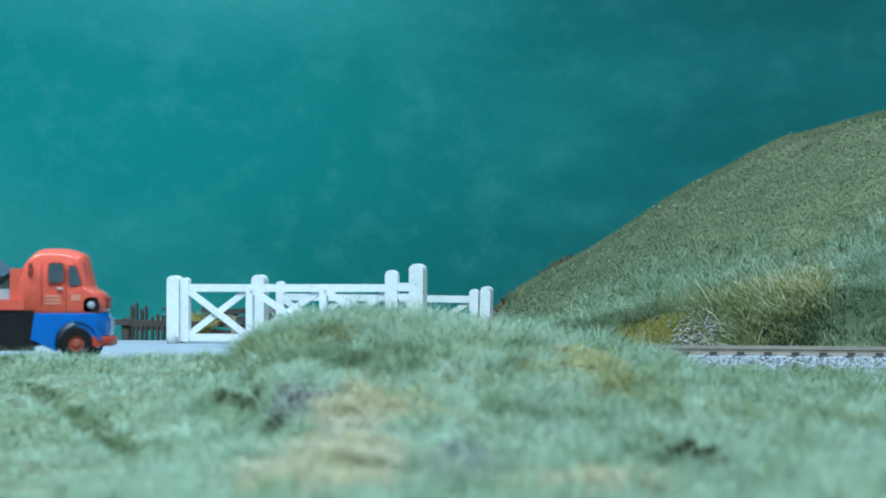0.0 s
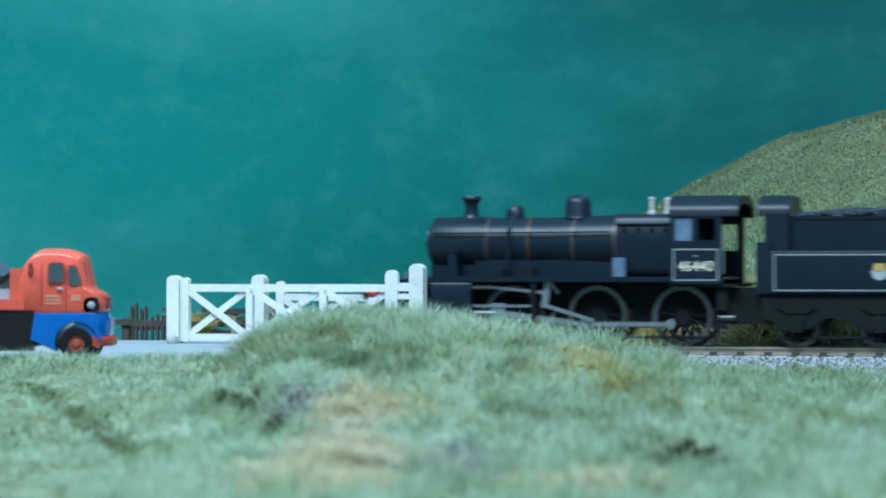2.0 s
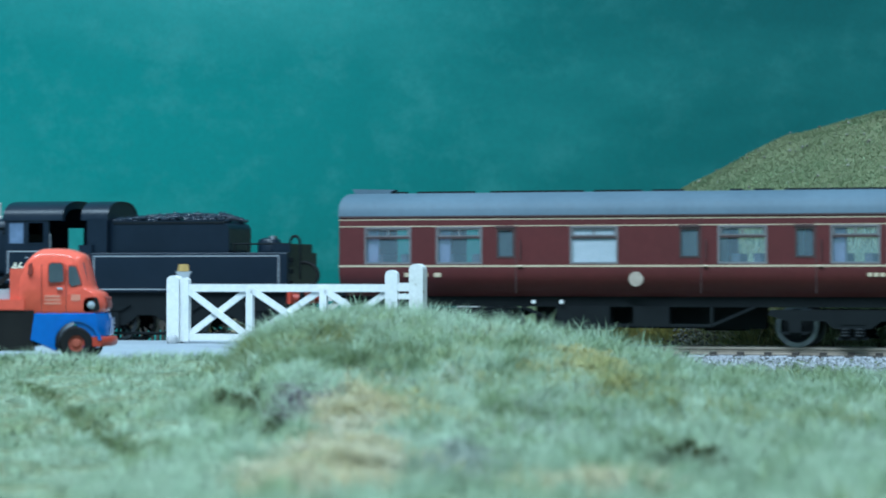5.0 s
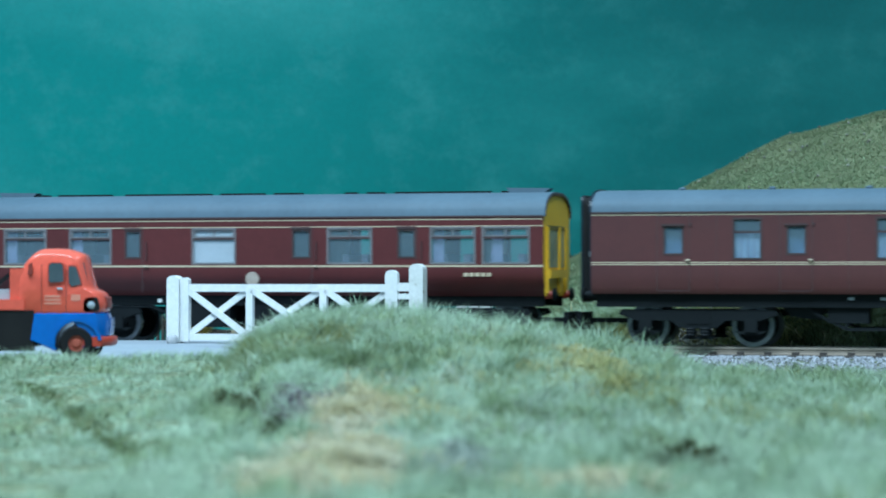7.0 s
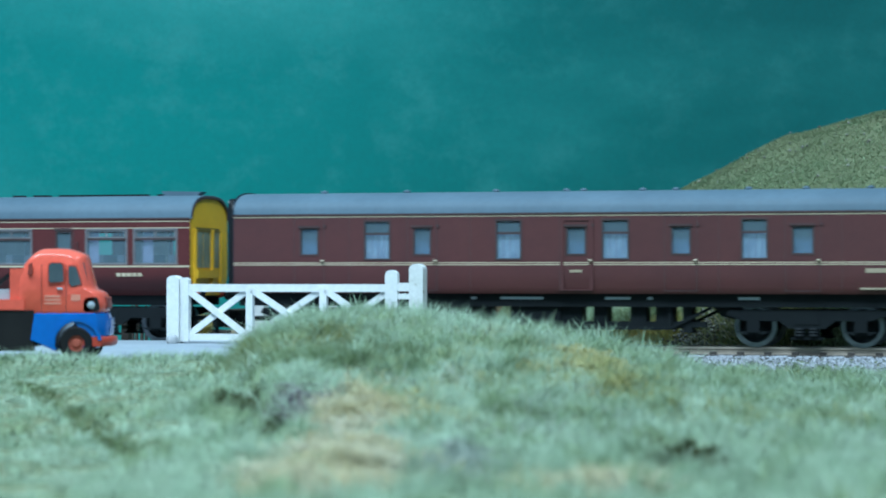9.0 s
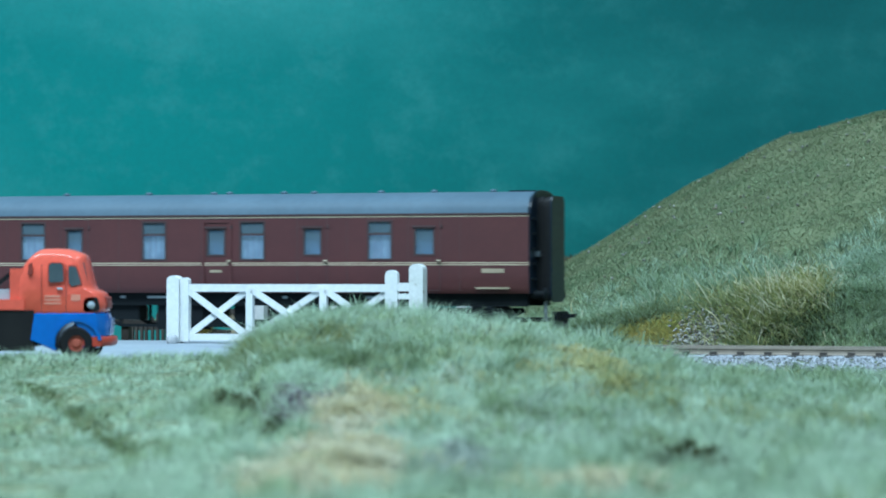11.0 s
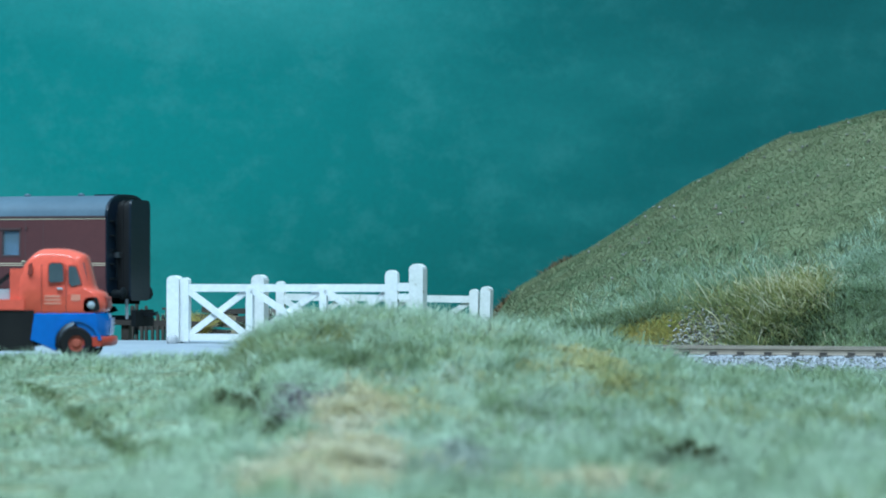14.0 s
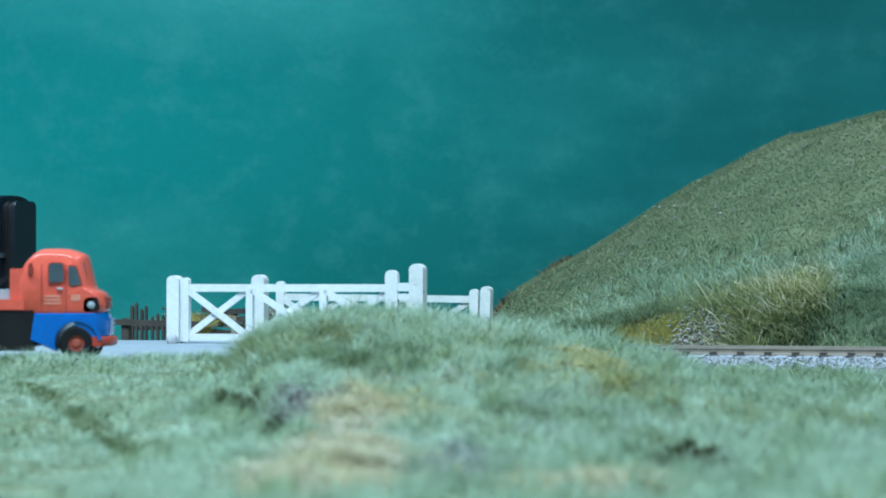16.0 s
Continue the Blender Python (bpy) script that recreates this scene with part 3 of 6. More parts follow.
# Hut added so that its roof gives an unidentified grey-blue slope at the left.
hut = thing("hut", P(-214, 1130, -44, rz=-18), "made-up stone hut whose grey roof stands in for a grey-blue slope", "hut")
part("wall", box(B(), -22, 22, -16, 16, 0, 69), M["stone"], hut, bevel=0.4)
part("roof", prism(B(), [(-26, 67), (-24, 66), (0, 82), (24, 66), (26, 67), (0, 85)], -19, 19, "y"), M["roof_grey"], hut, "grey slate roof", bevel=0.3)
part("door", box(B(), -5, 5, -16.6, -15.8, 0, 30), M["wood"], hut, bevel=0.2)


# ---- lorry ----
M["cab_glass"] = paint("dark_cab_glass", (0.05, 0.07, 0.08), (0.08, 0.10, 0.11), 0.08, coarse=80, fine=300, relief=0)
M["pale_print"] = paint("pale_print", (0.66, 0.26, 0.18), (0.62, 0.22, 0.15), 0.4, coarse=200, fine=900, relief=0)
# Orange cut to a third: shade put into the colour of openings and seams.
M["shade_red"] = paint("shaded_cab_red", (0.24, 0.035, 0.022), (0.19, 0.03, 0.02), 0.5, coarse=200, fine=900, relief=0)
M["lamp_glass"] = paint("lamp_glass", (0.40, 0.43, 0.46), (0.26, 0.28, 0.31), 0.12, coarse=200, fine=900, relief=0)
M["hub"] = paint("dull_orange_hub", (0.40, 0.085, 0.045), (0.30, 0.065, 0.04), 0.5, coarse=200, fine=900, relief=0.05)
M["load_grey"] = paint("sheeted_load", (0.36, 0.39, 0.42), (0.28, 0.31, 0.34), 0.7, coarse=120, fine=900, relief=0.2)


def rounded(pts, r=1.0, n=4):
    """A closed outline with its corners rounded."""
    out = []
    k = len(pts)
    for i in range(k):
        p0, p1, p2 = Vector(pts[i - 1]), Vector(pts[i]), Vector(pts[(i + 1) % k])
        a, b = (p0 - p1), (p2 - p1)
        ra = min(r, a.length * 0.45, b.length * 0.45)
        s, e = p1 + a.normalized() * ra, p1 + b.normalized() * ra
        for j in range(n + 1):
            t = j / n
            out.append(tuple(s * (1 - t) ** 2 + p1 * 2 * t * (1 - t) + e * t * t))
    return out


def bowed(bm, half, top=0.0):
    """Round the body in plan at its front corners, and its roof across: y runs from 0 to 2 * half."""
    for v in bm.verts:
        q = min(1.0, abs(v.co.y - half) / half)
        front = max(0.0, v.co.x + 15.0)
        v.co.x -= front * 0.16 + 2.6 * q ** 3 * min(1.0, front / 9.0)
        if top and v.co.z > top:
            v.co.z -= 0.17 * (v.co.z - top) * q ** 4
            v.co.y = half + (v.co.y - half) * (1 - 0.016 * (v.co.z - top))
    return bm


def sliced(outline, y0, y1, n=14):
    """An outline along y in n slices, so that it can be bowed."""
    bm = B()
    rings = []
    for k in range(n + 1):
        y = y0 + (y1 - y0) * (0.5 - 0.5 * math.cos(math.pi * k / n))
        inset = 1.0 - 0.035 * (k in (0, n))
        cx = sum(p[0] for p in outline) / len(outline)
        cz = sum(p[1] for p in outline) / len(outline)
        rings.append([bm.verts.new((cx + (p[0] - cx) * inset, y, cz + (p[1] - cz) * inset)) for p in outline])
    for p, q in zip(rings, rings[1:]):
        for i in range(len(outline)):
            j = (i + 1) % len(outline)
            bm.faces.new((p[i], p[j], q[j], q[i]))
    bm.faces.new(rings[0])
    bm.faces.new(rings[-1][::-1])
    return bm


def lorry():
    L = thing("lorry", P(-93, 746, -1.2), "toy-like orange and blue flatbed lorry standing on the road", "lorry")
    h0 = 2.1
    W2 = 10.5
    up = rounded([(-28.0, 11.6 + h0), (-28.0, 21), (-26.9, 26.4 + h0), (-23.0, 30.2 + h0), (-14.6, 30.2 + h0), (-8.6, 28.4 + h0), (-7.6, 25.4 + h0), (-5.8, 18.6 + h0), (-2.2, 17.6 + h0), (-0.9, 14.2 + h0), (-1.6, 11.6 + h0)], 3.0, 6)
    part("cab", bowed(sliced(up, 0, 2 * W2), W2, 20 + h0), M["orange"], L, "glossy orange cab with rounded roof", smooth=True)
    # lower body in blue with a wheel arch
    cx, cz, R = -11.4, 3.0 + h0, 6.3
    arch = [(cx + R * math.cos(a), cz + R * math.sin(a)) for a in np.linspace(math.radians(200), math.radians(-15), 15)]
    low = [(-24.6, 4.0 + h0), (-23.4, 11.6 + h0), (-1.4, 11.7 + h0), (-0.2, 9.0 + h0), (-0.3, 5.2 + h0)] + arch[::-1]
    low = [p for p in low if p[1] > 0.5]
    part("wing", bowed(sliced(low, -0.5, 2 * W2 + 0.5), W2), M["blue"], L, "glossy blue lower body with wheel arch", smooth=True)
    part("flare", prism(B(), [(cx + (R + 1.0) * math.cos(a), cz + (R + 1.0) * math.sin(a)) for a in np.linspace(math.radians(195), math.radians(8), 13)] +
         [(cx + R * math.cos(a), cz + R * math.sin(a)) for a in np.linspace(math.radians(8), math.radians(195), 13)], -1.0, -0.3, "y"), M["blue"], L, bevel=0.2, smooth=True)
    part("bumper", bowed(sliced(rounded([(-5.6, 2.2 + h0), (-5.6, 5.0 + h0), (1.0, 5.0 + h0), (1.4, 3.4 + h0), (0.8, 2.2 + h0)], 0.8), -0.6, 2 * W2 + 0.6), W2), M["red"], L, "orange-red bumper", smooth=True)
    win = rounded([(-19.4, 20.4 + h0), (-19.4, 25.4 + h0), (-18.6, 26.0 + h0), (-15.4, 25.9 + h0), (-15.1, 20.6 + h0)], 0.9)
    quarter = rounded([(-13.7, 20.4 + h0), (-13.8, 25.2 + h0), (-11.6, 25.0 + h0), (-10.0, 19.8 + h0), (-13.0, 19.3 + h0)], 0.8)
    for out in (win, quarter):
        mx, mz = sum(p[0] for p in out) / len(out), sum(p[1] for p in out) / len(out)
        fr = part("window_frame", prism(B(), [(mx + (p[0] - mx) * 1.16, mz + (p[1] - mz) * 1.12) for p in out], -0.02, 1.6, "y"), M["red"], L, "moulded window surround", smooth=True)
        part("window", prism(B(), out, -0.16, 1.4, "y"), M["cab_glass"], fr)
    bm = prism(B(), [(-8.3, 26.0 + h0), (-6.4, 19.2 + h0), (-6.0, 19.3 + h0), (-7.9, 26.1 + h0)], 3.0, 2 * W2 - 3.0, "y")
    part("windscreen", bowed(bm, W2), M["cab_glass"], L)
    part("window", prism(B(), rounded([(-25.4, 22.6 + h0), (-25.2, 25.6 + h0), (-24.2, 26.2 + h0), (-24.0, 22.8 + h0)], 0.5), -0.1, 1.4, "y"), M["shade_red"], L, "small rear quarter opening")
    # headlamp in its recess, and grille
    part("lamp_recess", prism(B(), rounded([(-9.6, 11.9 + h0), (-9.4, 16.0 + h0), (-5.4, 16.4 + h0), (-4.9, 12.2 + h0)], 1.3), 0.0, 2.5, "y"), M["rubber"], L, "dark headlamp surround")
    for v in (0.25, 2 * W2 - 0.25):
        part("headlight", lathe(B(), [(0.0, -0.5), (0.8, -0.42), (1.4, -0.1), (1.5, 0.3)], "y", 16, (-7.3, v, 14.0 + h0)), M["lamp_glass"], L, "silver-grey headlight", smooth=True)
    part("grille", bowed(sliced(rounded([(-3.0, 12.6 + h0), (-3.0, 16.6 + h0), (-0.9, 16.2 + h0), (-0.7, 12.8 + h0)], 0.6), 5, 2 * W2 - 5), W2), M["shade_red"], L, "dark red grille opening", smooth=True)
    for k in range(4):
        part("grille_bar", box(B(), -2.6, -2.5 + 0.03 * k, 6, 2 * W2 - 6, 6.2 + h0 + k * 1.1, 6.8 + h0 + k * 1.1), M["blue"], L)
    part("door_handle", rod(B(), (-16.9, -0.4, 18.6 + h0), (-15.4, -0.4, 18.6 + h0), 0.35, 8), M["lamp_glass"], L, "chrome door handle")
    for z in (14.2, 15.2, 16.2):
        part("print_bar", box(B(), -20.6, -16.0, -0.12, 0.1, z + h0, z + 0.6 + h0), M["pale_print"], L, "pale printed bar")
    part("print_bar", box(B(), -13.0, -10.4, -0.12, 0.1, 15.2 + h0, 17.0 + h0), M["pale_print"], L, "pale printed bar")
    part("door_seam", box(B(), -14.55, -14.35, -0.06, 0.1, 12.0 + h0, 25.5 + h0), M["shade_red"], L)
    part("door_seam", box(B(), -21.55, -21.35, -0.06, 0.1, 12.0 + h0, 25.5 + h0), M["shade_red"], L)
    # bed
    part("headboard", box(B(), -30.6, -26.6, 0.6, 2 * W2 - 0.6, 15.6 + h0, 24.4 + h0), M["orange"], L, "orange headboard behind the cab", bevel=0.5)
    part("deck", box(B(), -82, -26.4, -0.4, 2 * W2 + 0.4, 12.6 + h0, 15.6 + h0), M["orange"], L, "orange flat deck", bevel=0.4)
    part("chassis", box(B(), -80, -23, 2.0, 2 * W2 - 2.0, 2.2 + h0, 12.6 + h0), M["rubber"], L, "black chassis", bevel=0.3)
    part("side_guard", box(B(), -60, -23.6, -0.1, 1.6, 0.9 + h0, 12.5 + h0), M["rubber"], L, "black side panel", bevel=0.3)
    part("strut", beam(B(), (-30.8, 6, 23.2 + h0), (-40, 6, 16 + h0), 1.2, 1.2), M["rubber"], L, "black prop")
    bm = box(B(), -62, -30.8, 2, 2 * W2 - 2, 15.6 + h0, 18.4 + h0)
    part("load", bm, M["load_grey"], L, "pale grey sheeted load", bevel=0.8)
    for wx in (cx, -64.0):
        for v in (1.1, 2 * W2 - 1.1):
            w = part("wheel", lathe(B(), [(2.3, -1.9), (4.4, -1.9), (5.05, -1.3), (5.15, 0), (5.05, 1.3), (4.4, 1.9), (2.3, 1.9)], "y", 24, (wx, v, 5.15), False), M["rubber"], L, "black rubber tyre", smooth=True)
            part("hub", lathe(B(), [(0.0, -1.9), (1.0, -1.85), (1.3, -1.3), (2.1, -1.25), (2.4, -1.9), (2.5, -1.5), (2.4, 1.0), (0, 1.0)], "y", 18, (wx, v, 5.15)), M["hub"], w, "dull orange wheel hub", smooth=True)
    return L


lorry()


# ---- rolling stock ----
def panel(bm, u0, u1, z0, z1, holes, y0, y1):
    """A flat side with rectangular openings that go through it."""
    us = sorted({u0, u1, *[h[0] for h in holes], *[h[1] for h in holes]})
    zs = sorted({z0, z1, *[h[2] for h in holes], *[h[3] for h in holes]})
    us, zs = [u for u in us if u0 <= u <= u1], [z for z in zs if z0 <= z <= z1]

    def solid(a, b, c, d):
        mu, mz = (a + b) / 2, (c + d) / 2
        return not any(h[0] < mu < h[1] and h[2] < mz < h[3] for h in holes)
    cell = [[solid(a, b, c, d) for c, d in zip(zs, zs[1:])] for a, b in zip(us, us[1:])]
    vs = {}

    def vert(i, k, s):
        if (i, k, s) not in vs:
            vs[i, k, s] = bm.verts.new((us[i], (y0, y1)[s], zs[k]))
        return vs[i, k, s]
    nu, nz = len(us) - 1, len(zs) - 1
    for i in range(nu):
        for k in range(nz):
            if not cell[i][k]:
                continue
            for s in (0, 1):
                bm.faces.new([vert(i, k, s), vert(i + 1, k, s), vert(i + 1, k + 1, s), vert(i, k + 1, s)])
            for di, dk, e in ((-1, 0, ((i, k), (i, k + 1))), (1, 0, ((i + 1, k), (i + 1, k + 1))), (0, -1, ((i, k), (i + 1, k))), (0, 1, ((i, k + 1), (i + 1, k + 1)))):
                a, b = i + di, k + dk
                if not (0 <= a < nu and 0 <= b < nz and cell[a][b]):
                    bm.faces.new([vert(*e[0], 0), vert(*e[1], 0), vert(*e[1], 1), vert(*e[0], 1)])
    return bm


gl, gnt, gs = tree("clear_glazing")
gs.inputs["Base Color"].default_value = (0.20, 0.28, 0.33, 1)
gs.inputs["Roughness"].default_value = 0.08
gs.inputs["Alpha"].default_value = 0.22
M["glass"] = gl

SPIN = []        # wheelsets: object, centre, radius, phase, side offset


def wheelset(parent, u, r, name="wheelset", label="black wheels with bright steel rims", spokes=0, crank=0.0, gauge=8.4):
    """Two wheels on one axle; built about its own axle, which lies along y."""
    ws = part(name, rod(B(), (0, -gauge, 0), (0, gauge, 0), 0.8, 8), M["steel"], parent, label, at=P(u, 0, r))
    for s in (-1, 1):
        v = s * gauge
        rim = lathe(B(), [(r - 1.5, v - s * 1.1), (r - 0.25, v - s * 1.1), (r, v - s * 0.7), (r, v + s * 1.0), (r + 0.0, v + s * 1.3), (r - 1.5, v + s * 1.3), (r - 1.5, v - s * 1.1)], "y", 36, (0, 0, 0), False)
        bmesh.ops.translate(rim, vec=(0, -s * 0.0, 0), verts=rim.verts)
        part("tyre", rim, M["tyre_dark" if spokes else "wheel_rim"], ws, "bright worn steel tyre", smooth=True)
        bm = B()
        if spokes:
            star = []
            for k in range(spokes):
                a, h = 2 * math.pi * k / spokes, math.pi / spokes
                for rr, da in ((2.4, -h * 0.62), (r - 1.4, -0.42 / (r - 1.4)), (r - 1.4, 0.42 / (r - 1.4)), (2.4, h * 0.62)):
                    star.append((rr * math.cos(a + da), rr * math.sin(a + da)))
            prism(bm, star, v - 0.5, v + 0.5, "y")
            if crank:
                # crank boss and opposite balance weight
                lathe(bm, [(0, v + s * 1.4), (1.5, v + s * 1.3), (1.5, v), (0, v)], "y", 12, (crank, 0, 0))
                arc = [((r - 1.2) * math.cos(a), (r - 1.2) * math.sin(a)) for a in np.linspace(math.pi - 0.55, math.pi + 0.55, 9)]
                prism(bm, arc, *sorted((v - s * 0.8, v + s * 0.8)), "y")
        else:
            lathe(bm, [(0, v + s * 0.9), (1.6, v + s * 0.9), (1.9, v + s * 0.3), (r - 2.4, v + s * 0.1), (r - 1.4, v + s * 0.9), (r - 1.4, v - s * 0.9), (0, v - s * 0.9)], "y", 30)
            for k in range(4):
                a = math.pi / 4 + math.pi / 2 * k
                lathe(bm, [(0, v + s * 1.0), (0.55, v + s * 0.95), (0.55, v)], "y", 8, (r * 0.52 * math.cos(a), 0, r * 0.52 * math.sin(a)))
        part("wheel_centre", bm, M["frame_black"], ws, smooth=not spokes)
    SPIN.append((ws, u, r))
    return ws


M["tyre_dark"] = paint("tyre_dark", (0.14, 0.145, 0.15), (0.08, 0.085, 0.09), 0.4, 0.8, coarse=120, fine=900, relief=0.02)
M["wheel_rim"] = paint("wheel_rim", (0.22, 0.23, 0.25), (0.12, 0.125, 0.14), 0.34, 0.9, coarse=120, fine=900, relief=0.02)


def bogie(parent, ua, ub):
    """A four-wheeled bogie with a pressed side frame, axleboxes and springs."""
    mid = (ua + ub) / 2
    half = (ub - ua) / 2
    bg = part("bogie", box(B(), mid - 4, mid + 4, -14, 14, 7.5, 10.5), M["frame_black"], parent, "black bogie", bevel=0.3)
    for v in (-13.2, 13.2):
        s = 1 if v > 0 else -1
        out = [(ua - 9, 10.6), (ua - 8, 12.2), (ub + 8, 12.2), (ub + 9, 10.6), (ub + 6, 9.6), (ub + 3, 8.6), (mid + 9, 8.6), (mid + 6, 6.2), (mid - 6, 6.2), (mid - 9, 8.6), (ua - 3, 8.6), (ua - 6, 9.6)]
        part("side_frame", prism(B(), out, v - 0.6, v + 0.6, "y"), M["frame_black"], bg, bevel=0.2)
        for u in (ua, ub):
            part("axlebox", box(B(), u - 2.1, u + 2.1, v - 0.8, v + 1.0 * s + (0.6 if s > 0 else 0), 4.9, 9.4), M["frame_black"], bg, bevel=0.3)
            part("spring", prism(B(), [(u - 5.5, 5.2), (u + 5.5, 5.2), (u + 3, 4.2), (u - 3, 4.2)], v - 0.5, v + 0.5, "y"), M["frame_black"], bg, bevel=0.1)
        part("bolster_spring", lathe(B(), [(1.7, 3.4), (2.0, 3.9), (1.7, 4.4), (2.0, 4.9), (1.7, 5.4), (2.0, 5.9), (1.7, 6.4)], "z", 12, (mid - 2.3, v, 0)), M["frame_black"], bg, smooth=True)
        part("bolster_spring", lathe(B(), [(1.7, 3.4), (2.0, 3.9), (1.7, 4.4), (2.0, 4.9), (1.7, 5.4), (2.0, 5.9), (1.7, 6.4)], "z", 12, (mid + 2.3, v, 0)), M["frame_black"], bg, smooth=True)
        part("spring_plank", box(B(), mid - 5, mid + 5, v - 0.7, v + 0.7, 2.6, 3.4), M["frame_black"], bg, bevel=0.15)
    return bg


def buffers(parent, u, way, z=17.0, shank="frame_black", head="frame_black", k=1.0):
    for v in (-11.3, 11.3):
        b = part("buffer", lathe(B(), [(1.7, 0), (1.5, way * 1.2 * k), (1.05, way * 4.0 * k)], "x", 16, (u, v, z)), M[shank], parent, smooth=True)
        part("buffer_head", lathe(B(), [(1.0, way * 4.0 * k), (2.2, way * (4.0 * k + 0.2)), (2.3, way * (4.0 * k + 0.8)), (1.6, way * (4.0 * k + 1.3)), (0, way * (4.0 * k + 1.5))], "x", 18, (u, v, z)), M[head], b, smooth=True)


def coupler(parent, u, way):
    """A model tension-lock coupling: bar, box and hook."""
    c = part("coupling", box(B(), *sorted((u - way * 14, u + way * 2)), -2, 2, 7.6, 9.2), M["frame_black"], parent, bevel=0.2)
    part("coupling_bar", box(B(), *sorted((u + way * 1.5, u + way * 3.2)), -8.0, 8.0, 5.4, 11.2), M["frame_black"], c, bevel=0.25)
    part("coupling_hook", prism(B(), [(u, 8.5), (u + way * 7.5, 9.2), (u + way * 8.0, 10.6), (u + way * 6.4, 10.4), (u, 10.2)], -0.7, 0.7, "y"), M["frame_black"], c, bevel=0.15)
    part("coupling_tail", box(B(), *sorted((u - way * 0.6, u + way * 0.6)), -0.5, 0.5, 2.4, 7.6), M["frame_black"], c, bevel=0.1)


def arc_roof(w, eave, crown, n=16, under=0.0):
    """Half an oval: (y, z) from one eave to the other, flatter on top and tighter at the sides."""
    return [(math.copysign(abs(math.cos(a)) ** 0.72, math.cos(a)) * (w - under), eave + (crown - eave - under) * math.sin(a) ** 0.85) for a in np.linspace(0, math.pi, n)]


def shell_side(parent, mat_, u0, u1, s, holes, z_low, z_top, tuck):
    """One carriage side: a flat upper panel with windows and a lower panel that turns under."""
    y_out = s * HALF
    upper = panel(B(), u0, u1, 25.6, z_top, holes, y_out, y_out - s * 0.8)
    part("side_panel", upper, mat_, parent)
    prof = [(HALF, 25.6), (HALF, 23.5), (HALF - 0.13 * tuck, 21.6), (HALF - 0.36 * tuck, 19.6), (HALF - 0.68 * tuck, 17.8), (HALF - tuck, z_low), (HALF - tuck - 0.8, z_low), (HALF - 0.8, 25.6)]
    part("lower_panel", prism(B(), [(s * y, z) for y, z in prof], u0, u1), mat_, parent, smooth=True)


def lines(parent, u0, u1, z, h, mat_, name="lining"):
    part(name, box(B(), u0, u1, -HALF - 0.07, -HALF + 0.1, z - h / 2, z + h / 2), mat_, parent, "thin painted lining")


def window_unit(parent, u0, u1, z0, z1, bar=None, split=False, rim="frame_steel", blind=None):
    """Frame, glazing and ventilator bars in an opening of the near side; the far side gets plain glazing."""
    y = -HALF
    fr = panel(B(), u0 - 0.35, u1 + 0.35, z0 - 0.35, z1 + 0.35, [(u0 + 0.3, u1 - 0.3, z0 + 0.3, z1 - 0.3)], y - 0.12, y + 0.5)
    w = part("window", fr, M[rim], parent)
    g = part("pane", box(B(), u0, u1, y + 0.35, y + 0.5, z0, z1), M["glass"], w)
    g.visible_shadow = False
    if bar:
        part("bar", box(B(), u0, u1, y + 0.05, y + 0.45, bar - 0.35, bar + 0.35), M["frame_dark"], w)
    if split:
        m = (u0 + u1) / 2
        part("ventilator_frame", panel(B(), u0 + 0.5, u1 - 0.5, bar + 0.4, z1 - 0.4, [(u0 + 1.0, m - 0.3, bar + 0.8, z1 - 0.8), (m + 0.3, u1 - 1.0, bar + 0.8, z1 - 0.8)], y + 0.1, y + 0.3), M["frame_steel"], w, "pale sliding ventilator frame")
    if blind:
        part("blind", box(B(), u0 + 0.2, u1 - 0.2, y + 0.7, y + 0.9, z0 + 0.2, z1 - 0.2), M[blind], w, "drawn pale blind")
    return w


M["frame_steel"] = paint("window_rim", (0.17, 0.16, 0.165), (0.13, 0.12, 0.125), 0.4, coarse=90, fine=900, relief=0)
M["frame_dark"] = paint("dark_rim", (0.06, 0.03, 0.03), (0.04, 0.025, 0.025), 0.5, coarse=90, fine=900, relief=0)
M["white_blind"] = paint("white_blind", (0.50, 0.53, 0.57), (0.44, 0.47, 0.50), 0.5, coarse=60, fine=600, relief=0)
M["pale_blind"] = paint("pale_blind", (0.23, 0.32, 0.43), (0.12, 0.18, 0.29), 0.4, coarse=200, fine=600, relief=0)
# Dark blue sheet added behind each small window to give its dim look.
M["dim_backing"] = paint("dim_backing", (0.07, 0.13, 0.25), (0.045, 0.09, 0.18), 0.3, coarse=100, fine=600, relief=0)
M["curtain"] = paint("curtain_lilac", (0.17, 0.19, 0.30), (0.13, 0.15, 0.25), 0.8, coarse=300, fine=900, relief=0.05)


def underframe(parent, u0, u1, z_top, gear, out=14.6):
    part("solebar", box(B(), u0 + 1, u1 - 1, -out, 1 - out, 13.0, z_top), M["frame_black"], parent, bevel=0.2)
    part("solebar", box(B(), u0 + 1, u1 - 1, out - 1, out, 13.0, z_top), M["frame_black"], parent, bevel=0.2)
    part("floor", box(B(), u0 + 0.6, u1 - 0.6, 0.6 - out, out - 0.6, z_top - 0.8, z_top + 0.2), M["frame_black"], parent)
    for a, b, z0, v0, v1 in gear:
        part("equipment_box", box(B(), a, b, v0, v1, z0, 13.2), M["frame_black"], parent, bevel=0.3)


